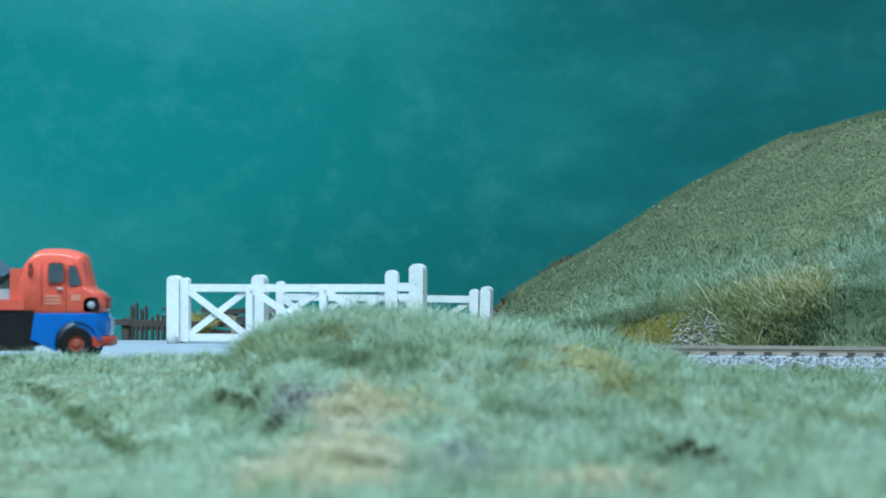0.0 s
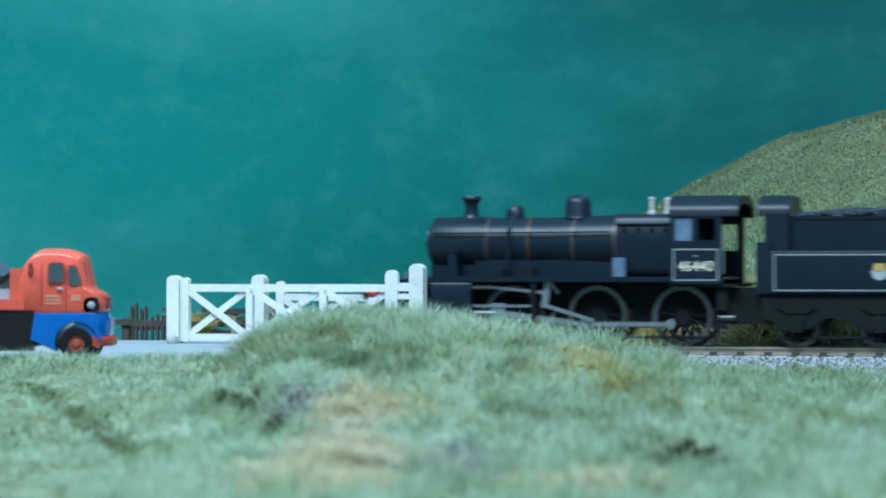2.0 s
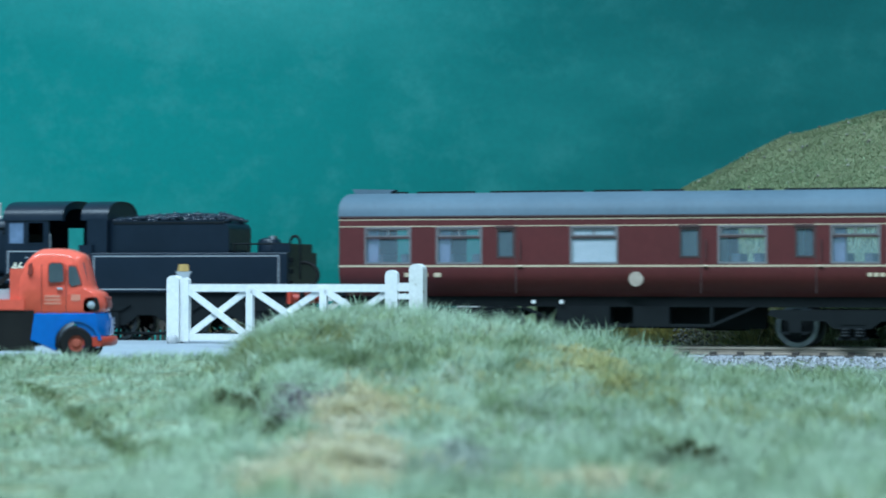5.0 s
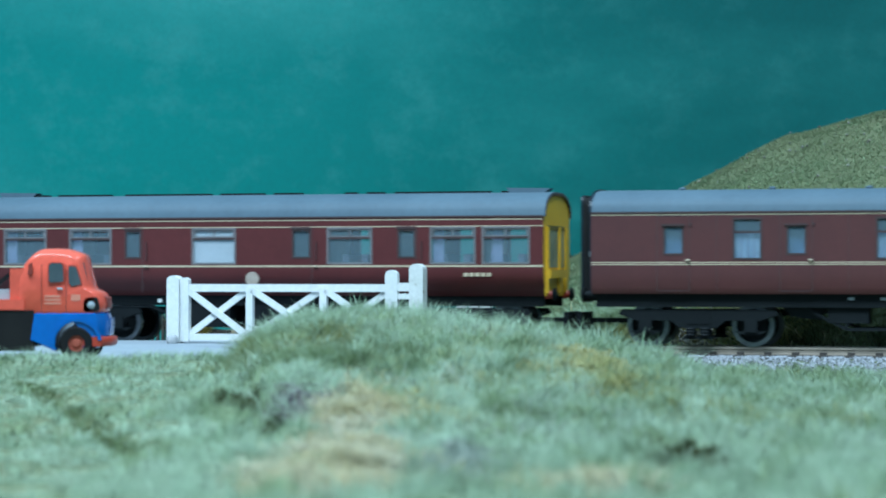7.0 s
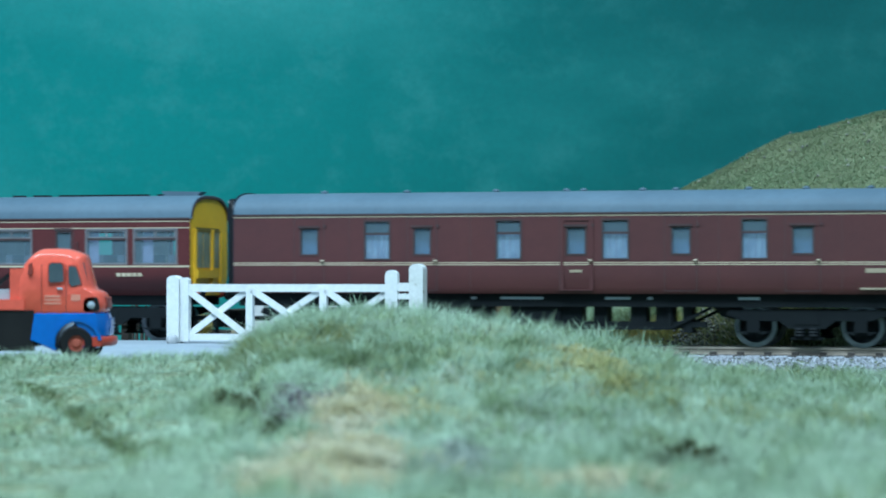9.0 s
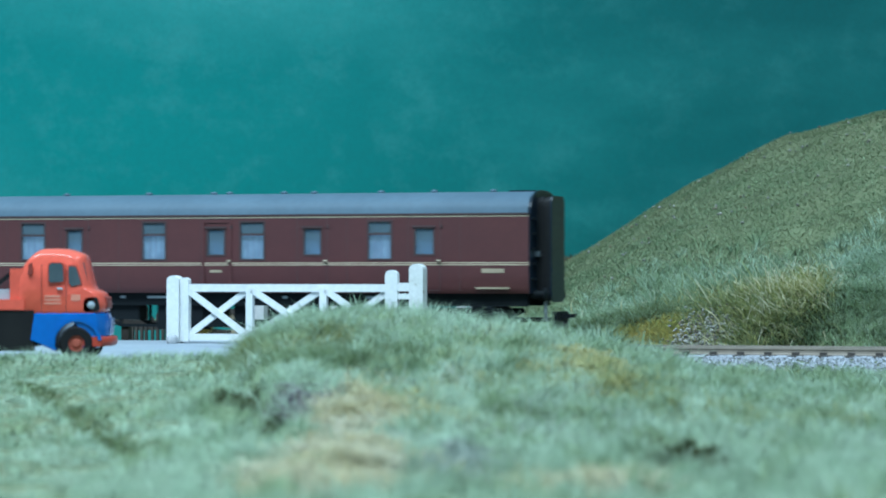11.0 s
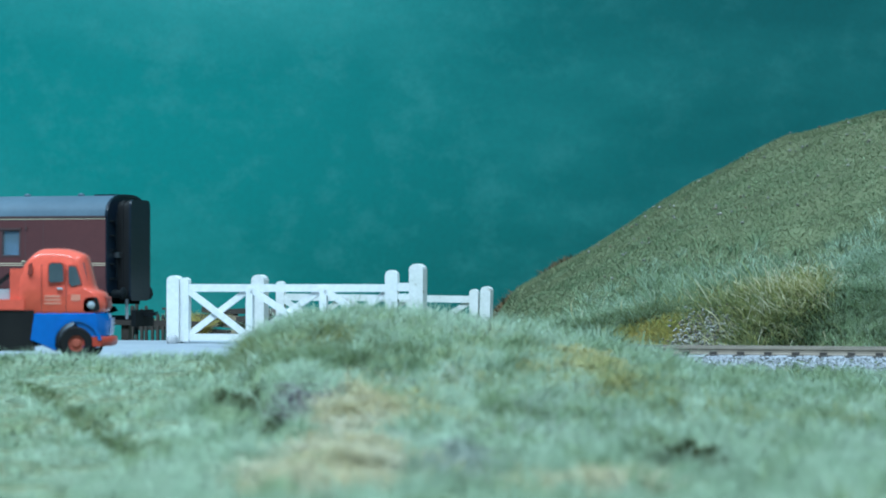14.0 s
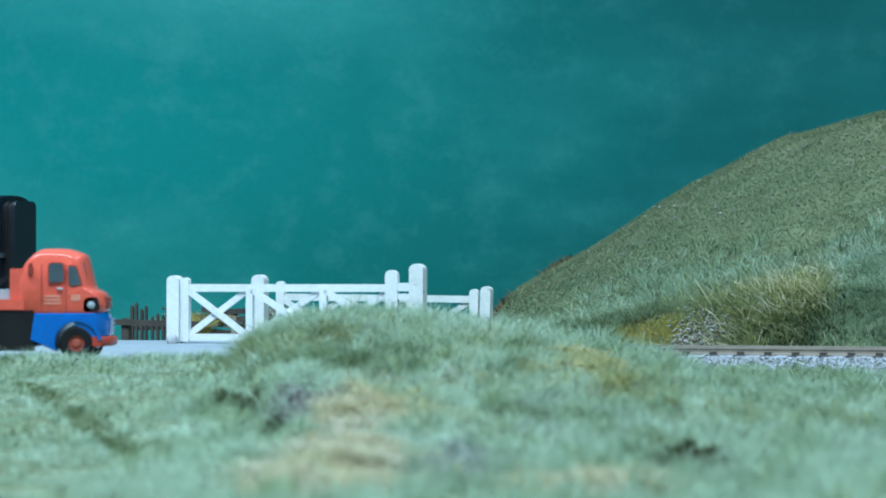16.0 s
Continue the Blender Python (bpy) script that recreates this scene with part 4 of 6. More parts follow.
def truss(parent, a, b, drop=6.0):
    for v in (-12.8, 12.8):
        for p, q in (((a, 13), (a + 14, 13 - drop)), ((a + 14, 13 - drop), (b - 14, 13 - drop)), ((b - 14, 13 - drop), (b, 13))):
            part("truss_bar", beam(B(), (p[0], v, p[1]), (q[0], v, q[1]), 0.8, 1.0), M["frame_black"], parent)
        for u in (a + 14, b - 14):
            part("queen_post", box(B(), u - 0.5, u + 0.5, v - 0.5, v + 0.5, 13 - drop, 13.2), M["frame_black"], parent)


def carriage():
    c = thing("carriage", on_track(0), "crimson lake railway carriage with cream lining and grey roof", "railway carriage")
    u0, u1, zl, zt = -170.8, 34.6, 16.4, 43.2
    big = [(-161.4, -145.6), (-136.2, -120.8), (-90.1, -74.5), (-40.8, -25.3), (-4.3, 11.0), (13.8, 29.7)]
    small = [(-115.2, -109.6), (-53.4, -47.3), (-15.7, -9.9)]
    holes = [(a, b, 27.4, 39.3) for a, b in big] + [(a, b, 29.4, 38.6) for a, b in small]
    far = [h for k, h in enumerate(holes) if k != 2]
    shell_side(c, M["maroon"], u0, u1, -1, holes, zl, zt, 5.0)
    shell_side(c, M["maroon"], u0, u1, 1, far, zl, zt, 5.0)
    for k, (a, b) in enumerate(big):
        window_unit(c, a, b, 27.4, 39.3, 35.9, True, blind="white_blind" if k == 2 else None)
    for a, b in small:
        window_unit(c, a, b, 29.4, 38.6, rim="frame_dark")
        d = part("door", panel(B(), b + 0.6, b + 0.9, 17.5, 41, [], -HALF - 0.04, -HALF + 0.1), M["frame_dark"], c, "door seam")
        part("door_handle", rod(B(), (b + 1.6, -HALF - 0.5, 26.4), (b + 3.0, -HALF - 0.5, 26.4), 0.35, 8), M["cream"], d, "small brass door handle")
        part("grab_rail", rod(B(), (b + 2.4, -HALF - 0.5, 28.6), (b + 2.4, -HALF - 0.5, 35), 0.2, 6), M["frame_dark"], d)
        part("hood", box(B(), a - 0.6, b + 0.4, -HALF - 0.4, -HALF + 0.1, 39.0, 39.8), M["frame_dark"], d)
    roof = arc_roof(HALF + 0.2, zt - 0.3, 51.3)
    inner = arc_roof(HALF + 0.2, zt - 0.3, 51.3, under=0.9)
    r = part("roof", prism(B(), roof + inner[::-1], u0 - 0.3, u1 + 0.6), M["roof_grey"], c, "plain grey arched roof", smooth=True)
    part("gutter", box(B(), u0, u1, -HALF - 0.35, -HALF + 0.1, 42.7, 43.25), M["frame_dark"], r)
    part("rain_strip", box(B(), u0 + 2, u1 - 2, -5.4, -5.0, 50.0, 50.9), M["roof_grey"], r)
    for a, b in ((-166, -152), (-148, -128), (-122, -90), (-86, -70), (-66, -56), (-40, -36), (-32, -26), (-22, 12), (16, 19)):
        part("roof_vent", box(B(), a, b, -2.4, 0.6, 51.0, 51.9), M["frame_black"], r, "low dark roof ventilator", bevel=0.2)
    for u in (-164, 25):
        part("roof_vent", prism(B(), [(u - 6, 51.0), (u + 6, 51.0), (u + 8, 52.6), (u - 7, 52.9)], -3, 2, "y"), M["roof_grey"], r, "grey ridge ventilator", bevel=0.3)
    for z, h in ((42.0, 0.32), (39.75, 0.32), (26.45, 0.62)):
        lines(c, u0, u1, z, h, M["cream"])
    lines(c, u0, u1, 26.45, 0.02, M["frame_dark"])
    for k, (a, b) in enumerate(((-147.6, -145.2), (-142.2, -139.4), (-137.2, -134.8))):
        part("letter_block", box(B(), a, b, -HALF - 0.08, -HALF + 0.3, 22.8, 24.2), M["cream"], c, "small cream mark")
    for k in range(5):
        part("letter_block", box(B(), 7.2 + 2.0 * k, 8.7 + 2.0 * k, -HALF - 0.08, -HALF + 0.3, 23.0, 24.2), M["cream"], c, "small cream mark")
    part("emblem", lathe(B(), [(0, -HALF - 0.12), (2.4, -HALF - 0.12), (2.5, -HALF + 0.4)], "y", 24, (-68.2, 0, 22.2)), M["emblem"], c, "round pale emblem")
    # interior
    part("cabin_floor", box(B(), u0 + 1, u1 - 1, -11.6, 11.6, 17.2, 18.0), M["interior"], c)
    for u in (-142, -118.5, -105.5, -93, -72, -55, -44.5, -19, 12.4):
        part("partition", box(B(), u - 0.4, u + 0.4, -15.6, 15.6, 22.4, 44), M["interior"], c)
    for u in (-158, -149, -133, -124, -36, -29, -1, 7, 16, 26):
        part("seat", box(box(B(), u - 1.2, u + 1.2, -13.2, 2, 20, 30.5), u - 3.4, u + 3.4, -13.2, 2, 20, 23), M["seat"], c, bevel=0.4)
    for u in (-160.6, -135.4, -3.5, 17.0):
        part("curtain", box(B(), u - 0.4, u + 3.4, -16.2, -15.8, 27.4, 39.2), M["curtain"], c)
    # ends
    end_plain = arc_roof(HALF - 0.6, zt - 0.4, 50.4)
    part("end_wall", prism(B(), [(-HALF + 3.2, zl), (-HALF + 0.6, 24)] [::1] + end_plain[::-1] + [(HALF - 0.6, 24), (HALF - 3.2, zl)], u0, u0 + 0.8), M["black"], c)
    yl = [(-HALF + 3.2, zl), (-HALF + 0.6, 24)] + end_plain[::-1] + [(HALF - 0.6, 24), (HALF - 3.2, zl)]
    part("end_rim", prism(B(), yl, u1 - 0.3, u1 + 0.1), M["yellow"], c, "bright yellow inner end wall")
    for a, b in ((-13.0, -6.6), (-5.6, 0.6), (3.6, 9.0)):
        part("end_panel", box(B(), u1 + 0.05, u1 + 0.35, a, b, 26.0, 38.4), M["end_glass"], c, "grey-green end panel")
    # Dark olive strip painted as the shade above the recessed end panels.
    part("end_shade_strip", prism(B(), rounded([(-14.2, 38.4), (-12.6, 40.0), (9.4, 39.8), (10.0, 38.4)], 0.6), u1 + 0.05, u1 + 0.5), M["end_shade"], c)
    for v in (-14.4, 1.2, 9.4):
        part("end_frame", box(B(), u1 + 0.05, u1 + 0.9, v, v + 1.7, 17.5, 39.5), M["yellow"], c, bevel=0.2)
    part("end_sill", box(B(), u1 + 0.05, u1 + 1.6, -14.0, 6.0, 22.4, 25.2), M["yellow"], c, "yellow ledge below the end panels", bevel=0.4)
    rim = arc_roof(HALF - 0.2, zt - 0.4, 50.9)
    part("end_hoop", prism(B(), rim + arc_roof(HALF - 0.2, zt - 0.4, 50.9, under=0.8)[::-1], u1, u1 + 0.8), M["frame_dark"], c, "dark hoop along the roof end")
    underframe(c, u0, u1, 16.6, [(-96, -78, 5.5, -13.5, -5), (-70, -58, 6.5, -13.5, -6), (-50, -36, 5.0, 4, 13), (-106, -28, 5.8, -2.5, 2.5)], 12.2)
    truss(c, -108, -30)
    bogie(c, -156.7, -119.8)
    bogie(c, -16.6, 20.4)
    for u in (-156.7, -119.8, -16.6, 20.4):
        wheelset(c, u, 7.0)
    buffers(c, u0 + 0.5, -1)
    buffers(c, u1 - 0.5, 1, shank="red", k=0.55)
    coupler(c, u0 - 4, -1)
    coupler(c, u1 + 3, 1)
    part("step_board", box(B(), -168, -107, -14.0, -12.8, 12.2, 12.7), M["frame_black"], c)
    for u in (-103.5, -94):
        part("marker", rod(B(), (u, -14.9, 14.6), (u, -14.4, 14.6), 0.7, 10), M["white"], c, "small white dot on the solebar")
    return c


M["emblem"] = paint("emblem_pale", (0.40, 0.34, 0.28), (0.30, 0.24, 0.20), 0.5, coarse=500, fine=1500, relief=0)
M["end_glass"] = paint("end_panel_grey", (0.26, 0.28, 0.22), (0.12, 0.13, 0.10), 0.3, coarse=120, fine=600, relief=0)
M["end_shade"] = paint("end_shade_olive", (0.16, 0.12, 0.03), (0.12, 0.09, 0.025), 0.5, coarse=120, fine=600, relief=0)


def van():
    c = thing("brake_van_carriage", on_track(0), "maroon full brake carriage with paired doors and grey roof", "railway carriage")
    u0, u1, zl, zt = 50.8, 282.6, 17.3, 44.0
    big = [(98.1, 107.1), (144.2, 152.8), (180.4, 189.2), (226.5, 234.9)]
    small = [(75.2, 81.5), (115.5, 121.5), (168.3, 174.8), (203.5, 209.8), (243.0, 249.9)]
    holes = [(a, b, 28.7, 41.7) for a, b in big] + [(a, b, 30.2, 39.2) for a, b in small]
    shell_side(c, M["maroon_b"], u0, u1, -1, holes, zl, zt, 1.0)
    shell_side(c, M["maroon_b"], u0, u1, 1, [], zl, zt, 1.0)
    for a, b in big:
        window_unit(c, a, b, 28.7, 41.7, 37.3, rim="frame_dark")
        part("inner_backing", box(B(), a - 1, b + 1, -16.2, -16.0, 28, 37.0), M["pale_blind"], c)
        for k in range(3):
            part("window_bar", box(B(), a + 2.2 + 2.1 * k, a + 2.6 + 2.1 * k, -16.5, -16.25, 28.5, 37), M["curtain"], c)
    for a, b in small:
        window_unit(c, a, b, 30.2, 39.2, rim="frame_dark")
        part("inner_backing", box(B(), a - 0.5, b + 0.5, -14.6, -14.4, 29.5, 40), M["dim_backing"], c)
    # doors beside the small windows
    for a, b in small:
        d = part("door", panel(B(), a - 2.4, b + 2.2, 18.2, 42.8, [(a - 2.15, b + 1.95, 18.45, 42.55)], -HALF - 0.05, -HALF + 0.1), M["frame_dark"], c, "thin dark door outline")
        part("door_handle", rod(B(), (b + 1.0, -HALF - 0.5, 28.2), (b + 2.3, -HALF - 0.5, 28.2), 0.4, 8), M["dim_cream"], d, "brass door handle")
        part("hinge", box(B(), b + 2.0, b + 2.8, -HALF - 0.4, -HALF + 0.1, 39.4, 40.4), M["frame_dark"], d)
        part("hood", box(B(), a - 0.8, b + 0.6, -HALF - 0.5, -HALF + 0.1, 39.4, 40.1), M["frame_dark"], d)
    part("recess", panel(B(), 166.2, 177.4, 18.4, 42.2, [(167.4, 176.2, 18.8, 41.4)], -HALF - 0.3, -HALF + 0.1), M["maroon_b"], c, "raised door surround", bevel=0.1)
    for u in (92.5, 135.2, 219, 258.8):
        part("panel_joint", box(B(), u, u + 0.2, -HALF - 0.03, -HALF + 0.1, 18, 43), M["frame_dark"], c)
    roof = arc_roof(HALF + 0.2, zt - 0.2, 51.6)
    inner = arc_roof(HALF + 0.2, zt - 0.2, 51.6, under=0.9)
    r = part("roof", prism(B(), roof + inner[::-1], u0 + 0.2, u1 - 0.2), M["roof_grey"], c, "plain grey arched roof", smooth=True)
    part("gutter", box(B(), u0, u1, -HALF - 0.35, -HALF + 0.1, 43.5, 44.1), M["frame_dark"], r)
    for u in (78.1, 108, 139.7, 164.3, 170.2, 190.5, 201.6, 226, 245, 266):
        part("roof_vent", lathe(B(), [(0.9, 50.8), (0.8, 51.6), (1.3, 51.8), (1.2, 52.2), (0.5, 52.5), (0, 52.6)], "z", 12, (u, -1.5, 0)), M["roof_grey"], r, "small mushroom roof ventilator", smooth=True)
    part("roof_hatch", box(B(), 272, 281, -3.5, -1.0, 51.2, 52.0), M["black"], r, "black fitting on the roof end", bevel=0.2)
    for z, h in ((43.1, 0.42), (27.55, 0.32), (26.9, 0.32)):
        lines(c, u0, u1, z, h, M["cream"])
    part("letter_block", box(B(), 169.4, 173.6, -HALF - 0.1, -HALF + 0.2, 24.3, 25.2), M["dim_cream"], c, "small cream mark")
    part("letter_block", box(B(), 266.4, 274.2, -HALF - 0.1, -HALF + 0.2, 24.2, 25.6), M["dim_cream"], c, "small cream mark")
    part("letter_block", box(B(), 264.6, 276.0, -HALF - 0.5, -HALF + 0.4, 18.8, 19.4), M["dim_cream"], c, "small cream mark")
    part("cabin_floor", box(B(), u0 + 1, u1 - 1, -15.5, 15.5, 17.6, 18.2), M["interior"], c)
    # ends with corridor connections
    end = [(-HALF + 1.0, zl), (-HALF + 0.2, 24)] + arc_roof(HALF - 0.2, zt - 0.3, 51.2)[::-1] + [(HALF - 0.2, 24), (HALF - 1.0, zl)]
    for u, way in ((u0, -1), (u1, 1)):
        e = part("end_wall", prism(B(), end, u - 0.4, u + 0.4), M["black"], c, "black carriage end", smooth=True)
        n = 4
        for k in range(n):
            grow = 0.35 if k % 2 else 0.0
            out = rounded([(-8.2 - grow, 15.0), (-8.2 - grow, 49.4 + grow), (8.2 + grow, 49.4 + grow), (8.2 + grow, 15.0)], 3.0)
            part("bellows", prism(B(), out, *sorted((u + way * (0.4 + 1.15 * k), u + way * (0.4 + 1.15 * (k + 1))))), M["rubber"], e, "folded black corridor bellows", bevel=0.2)
        out = rounded([(-8.6, 14.4), (-8.6, 50.0), (8.6, 50.0), (8.6, 14.4)], 3.0)
        part("corridor_plate", prism(B(), out, *sorted((u + way * 5.0, u + way * 5.6))), M["black"], e, bevel=0.15)
        for z in (22, 27, 32, 37, 42):
            part("step", box(B(), *sorted((u + way * 0.4, u + way * 1.6)), -14.8, -11.5, z, z + 0.5), M["frame_black"], e)
        part("hand_rail", rod(B(), (u + way * 1.2, -10.4, 22), (u + way * 1.2, -10.4, 45), 0.3, 6), M["frame_black"], e)
        part("lamp_bracket", box(B(), *sorted((u + way * 0.4, u + way * 2.2)), -11.2, -8.8, 29.6, 31.4), M["steel"], e, "pale metal bracket")
        part("roof_rib", prism(B(), arc_roof(HALF - 0.1, zt - 0.2, 52.0) + arc_roof(HALF - 0.1, zt - 0.2, 52.0, under=1.0)[::-1], *sorted((u, u + way * 0.7))), M["black"], e)
    underframe(c, u0, u1, 17.4, [(128, 141, 8.0, -13.4, -6), (148, 165, 4.7, -13.4, -5), (165.2, 172.3, 6.3, -12.4, -6), (176.2, 181, 6.3, -12.4, -6), (188.6, 194, 6.3, -12.4, -6), (197.2, 203, 5.6, -12.4, -6), (206.2, 209.3, 4.6, -12.4, -6)])
    for a, b in ((145.0, 159.6), (180.8, 189.2), (225.0, 232.0), (195, 196.6), (134.8, 136.6)):
        part("solebar_panel", box(B(), a, b, -14.9, -14.5, 15.4, 16.3), M["window"], c, "pale lettered patch on the solebar")
    part("longitudinal", box(B(), 165, 214, -12.2, -10.4, 6.4, 8.2), M["frame_black"], c, bevel=0.2)
    for a, b in ((113, 128), (216, 226)):
        part("drop_bracket", prism(B(), [(a, 13.2), (b, 13.2), (b - 3, 9.0), (a + 3, 10.0)], -12, -10, "y"), M["frame_black"], c)
    truss(c, 120, 216, 7.0)
    bogie(c, 68.2, 103.1)
    bogie(c, 229.7, 264.4)
    for u in (68.2, 103.1, 229.7, 264.4):
        wheelset(c, u, 7.0)
    buffers(c, u0 + 0.5, -1)
    buffers(c, u1 - 0.5, 1)
    coupler(c, u0 - 4, -1)
    coupler(c, u1 + 4, 1)
    part("vacuum_pipe", rod(B(), (u1 + 2.4, -4.5, 8), (u1 + 2.4, -4.5, 15), 0.6, 8), M["window"], c, "pale brake hose")
    return c


def lettering(name, text, size, material, parent, m, label=""):
    cu = bpy.data.curves.new(name, "FONT")
    cu.body, cu.size, cu.extrude, cu.align_x, cu.align_y = text, size * MM, 0.04 * MM, "CENTER", "CENTER"
    tmp = new("lettering_source", cu)
    me = bpy.data.meshes.new_from_object(tmp)
    bpy.data.objects.remove(tmp)
    me.materials.append(material)
    ob = new(name, me)
    ob.parent, ob.matrix_basis = parent, m
    return tagged(ob, label=label)


def outline_panel(parent, u0, u1, z0, z1, v, w, mat_, name="lining"):
    part(name, panel(B(), u0, u1, z0, z1, [(u0 + w, u1 - w, z0 + w, z1 - w)], v - 0.06, v + 0.1), mat_, parent, "thin grey lining panel")


GEAR = {}
CRANK = 4.4
AXLES = (-351.1, -322.2, -293.6)
ROD_V = -13.6
M["gear"] = paint("valve_gear_steel", (0.27, 0.29, 0.31), (0.19, 0.21, 0.23), 0.45, 0.6, coarse=150, fine=900, relief=0.02)
M["number_cream"] = paint("number_cream", (0.80, 0.74, 0.56), (0.74, 0.68, 0.50), 0.5, coarse=90, fine=900, relief=0)
M["band"] = paint("boiler_band", (0.055, 0.035, 0.03), (0.04, 0.028, 0.026), 0.4, coarse=150, fine=900, relief=0)
M["glass_pale"] = paint("pale_cab_glass", (0.13, 0.18, 0.27), (0.09, 0.13, 0.20), 0.1, coarse=200, fine=600, relief=0)


def locomotive():
    L = thing("steam_locomotive", on_track(0), "black lined model steam locomotive with bright running gear", "steam locomotive")
    ax = 33.9
    bm = lathe(B(), [(0, -382.1), (5.5, -381.8), (7.2, -381.2), (8.9, -380.9), (9.3, -380.3), (9.3, -361.4), (8.9, -361.2), (8.9, -340), (9.6, -318), (9.6, -314)], "x", 40, (0, 0, ax))
    part("boiler", bm, M["black"], L, "satin black boiler and smokebox", smooth=True)
    for u in (-361, -346.5, -331, -316.5):
        rr = 9.05 + max(0, (u + 340) / 22 * 0.7)
        part("boiler_band", lathe(B(), [(rr - 0.3, u - 0.5), (rr + 0.16, u - 0.5), (rr + 0.16, u + 0.5), (rr - 0.3, u + 0.5)], "x", 40, (0, 0, ax)), M["band"], L, smooth=True)
    d = part("smokebox_door", lathe(B(), [(6.6, -381.4), (6.4, -382.2), (4.5, -383.0), (0, -383.6)], "x", 30, (0, 0, ax)), M["black"], L, smooth=True)
    part("door_dart", rod(B(), (-383.6, 0, ax), (-384.8, 0, ax), 0.5, 8), M["frame_black"], d)
    part("number_bar", box(B(), -383.3, -382.9, -3.2, 3.2, ax + 3.2, ax + 4.6), M["grey_line"], d)
    # firebox
    fb = rounded([(-10.2, 23), (-10.4, 37), (-8.2, 43.6), (8.2, 43.6), (10.4, 37), (10.2, 23)], 2.6)
    part("firebox", prism(B(), fb, -316, -296), M["black"], L, smooth=True)
    part("washout_rail", rod(B(), (-316, -9.9, 40.2), (-297, -9.9, 40.2), 0.3, 6), M["frame_black"], L)
    for k in range(4):
        part("washout_plug", lathe(B(), [(0, -11.0), (0.6, -10.9), (0.7, -9.6)], "y", 10, (-313 + 4.6 * k, 0, 38.6)), M["frame_black"], L)
    part("chimney", lathe(B(), [(3.6, 42.3), (2.9, 43.0), (2.4, 44.2), (2.3, 47.0), (2.6, 48.2), (3.4, 48.9), (3.4, 49.6), (3.0, 50.2), (2.1, 50.2), (2.0, 47.0)], "z", 24, (-368.5, 0, 0)), M["black"], L, smooth=True)
    part("top_feed", lathe(B(), [(3.4, 42.2), (3.1, 43.6), (2.9, 45.4), (2.0, 46.6), (0, 47.0)], "z", 20, (-353.0, 0, 0)), M["black"], L, smooth=True)
    part("feed_pipe", rod(B(), (-353, -3, 43), (-353, -9.3, 37.6), 0.6, 8), M["black"], L)
    part("feed_pipe", rod(B(), (-353, -9.3, 37.6), (-353, -9.6, 26), 0.6, 8), M["black"], L)
    part("dome", lathe(B(), [(5.0, 42.4), (4.5, 43.6), (4.3, 47.6), (3.6, 49.3), (2.0, 50.2), (0, 50.4)], "z", 28, (-331.2, 0, 0)), M["black"], L, smooth=True)
    for v in (-2.2, 2.2):
        part("safety_valve", lathe(B(), [(1.2, 43.4), (1.2, 44.4), (0.8, 44.8), (0.8, 48.4), (1.0, 48.6), (0.9, 49.3), (0, 49.4)], "z", 12, (-303.2 + v, v, 0)), M["valve_white"], L, "bright metal safety valve", smooth=True)
    part("whistle", rod(B(), (-298, -3.5, 44), (-298, -3.5, 47.4), 0.45, 8), M["steel"], L)
    part("hand_rail", rod(B(), (-379, -9.7, 37.5), (-318, -10.0, 37.8), 0.22, 6), M["frame_black"], L)
    for u in (-378, -362, -346, -330):
        part("rail_knob", rod(B(), (u, -8.4, 37.3), (u, -9.9, 37.6), 0.3, 6), M["frame_black"], L)
    # platform
    part("running_plate", box(B(), -384, -279, -15, 15, 22.1, 22.9), M["black"], L, bevel=0.15)
    part("valance", box(B(), -384, -279, -15, -14.4, 21.2, 22.2), M["black"], L)
    part("front_platform", prism(B(), [(-383, 22.1), (-383, 22.9), (-396.0, 20.6), (-397.4, 19.6), (-397.4, 14.8), (-394.4, 14.2), (-384, 15.8)], -14.6, 14.6, "y"), M["black"], L, bevel=0.3)
    part("buffer_beam", box(B(), -398.2, -397.2, -15, 15, 14.6, 20.0), M["red"], L, "red buffer beam", bevel=0.1)
    buffers(L, -398.0, -1, 17.2, shank="red")
    part("lamp_iron", box(B(), -388.2, -386.8, -12.5, -11.2, 22.4, 24.6), M["steel"], L)
    part("boiler_cradle", box(B(), -365, -315, -7.4, 7.4, 22.6, 28.5), M["black"], L, bevel=0.3)
    part("saddle", box(B(), -381, -364, -6.5, 6.5, 20, 27), M["black"], L, bevel=0.4)
    part("steam_pipe", prism(B(), [(-373.2, 22.9), (-369.6, 22.9), (-370.4, 30.5), (-372.6, 30.5)], -13, -8, "y"), M["black"], L, bevel=0.5)
    part("steam_pipe", prism(B(), [(-373.2, 22.9), (-369.6, 22.9), (-370.4, 30.5), (-372.6, 30.5)], 8, 13, "y"), M["black"], L, bevel=0.5)
    part("lubricator", box(B(), -346.8, -343.2, -14, -11, 22.9, 26.0), M["frame_black"], L, bevel=0.3)
    part("lubricator", box(B(), -356.2, -353.4, -14, -11, 22.9, 25.4), M["frame_black"], L, bevel=0.3)
    part("reverser_box", box(B(), -316.0, -312.0, -14.2, -11.0, 22.9, 29.2), M["glass_pale"], L, "blue-grey box on the running plate", bevel=0.3)
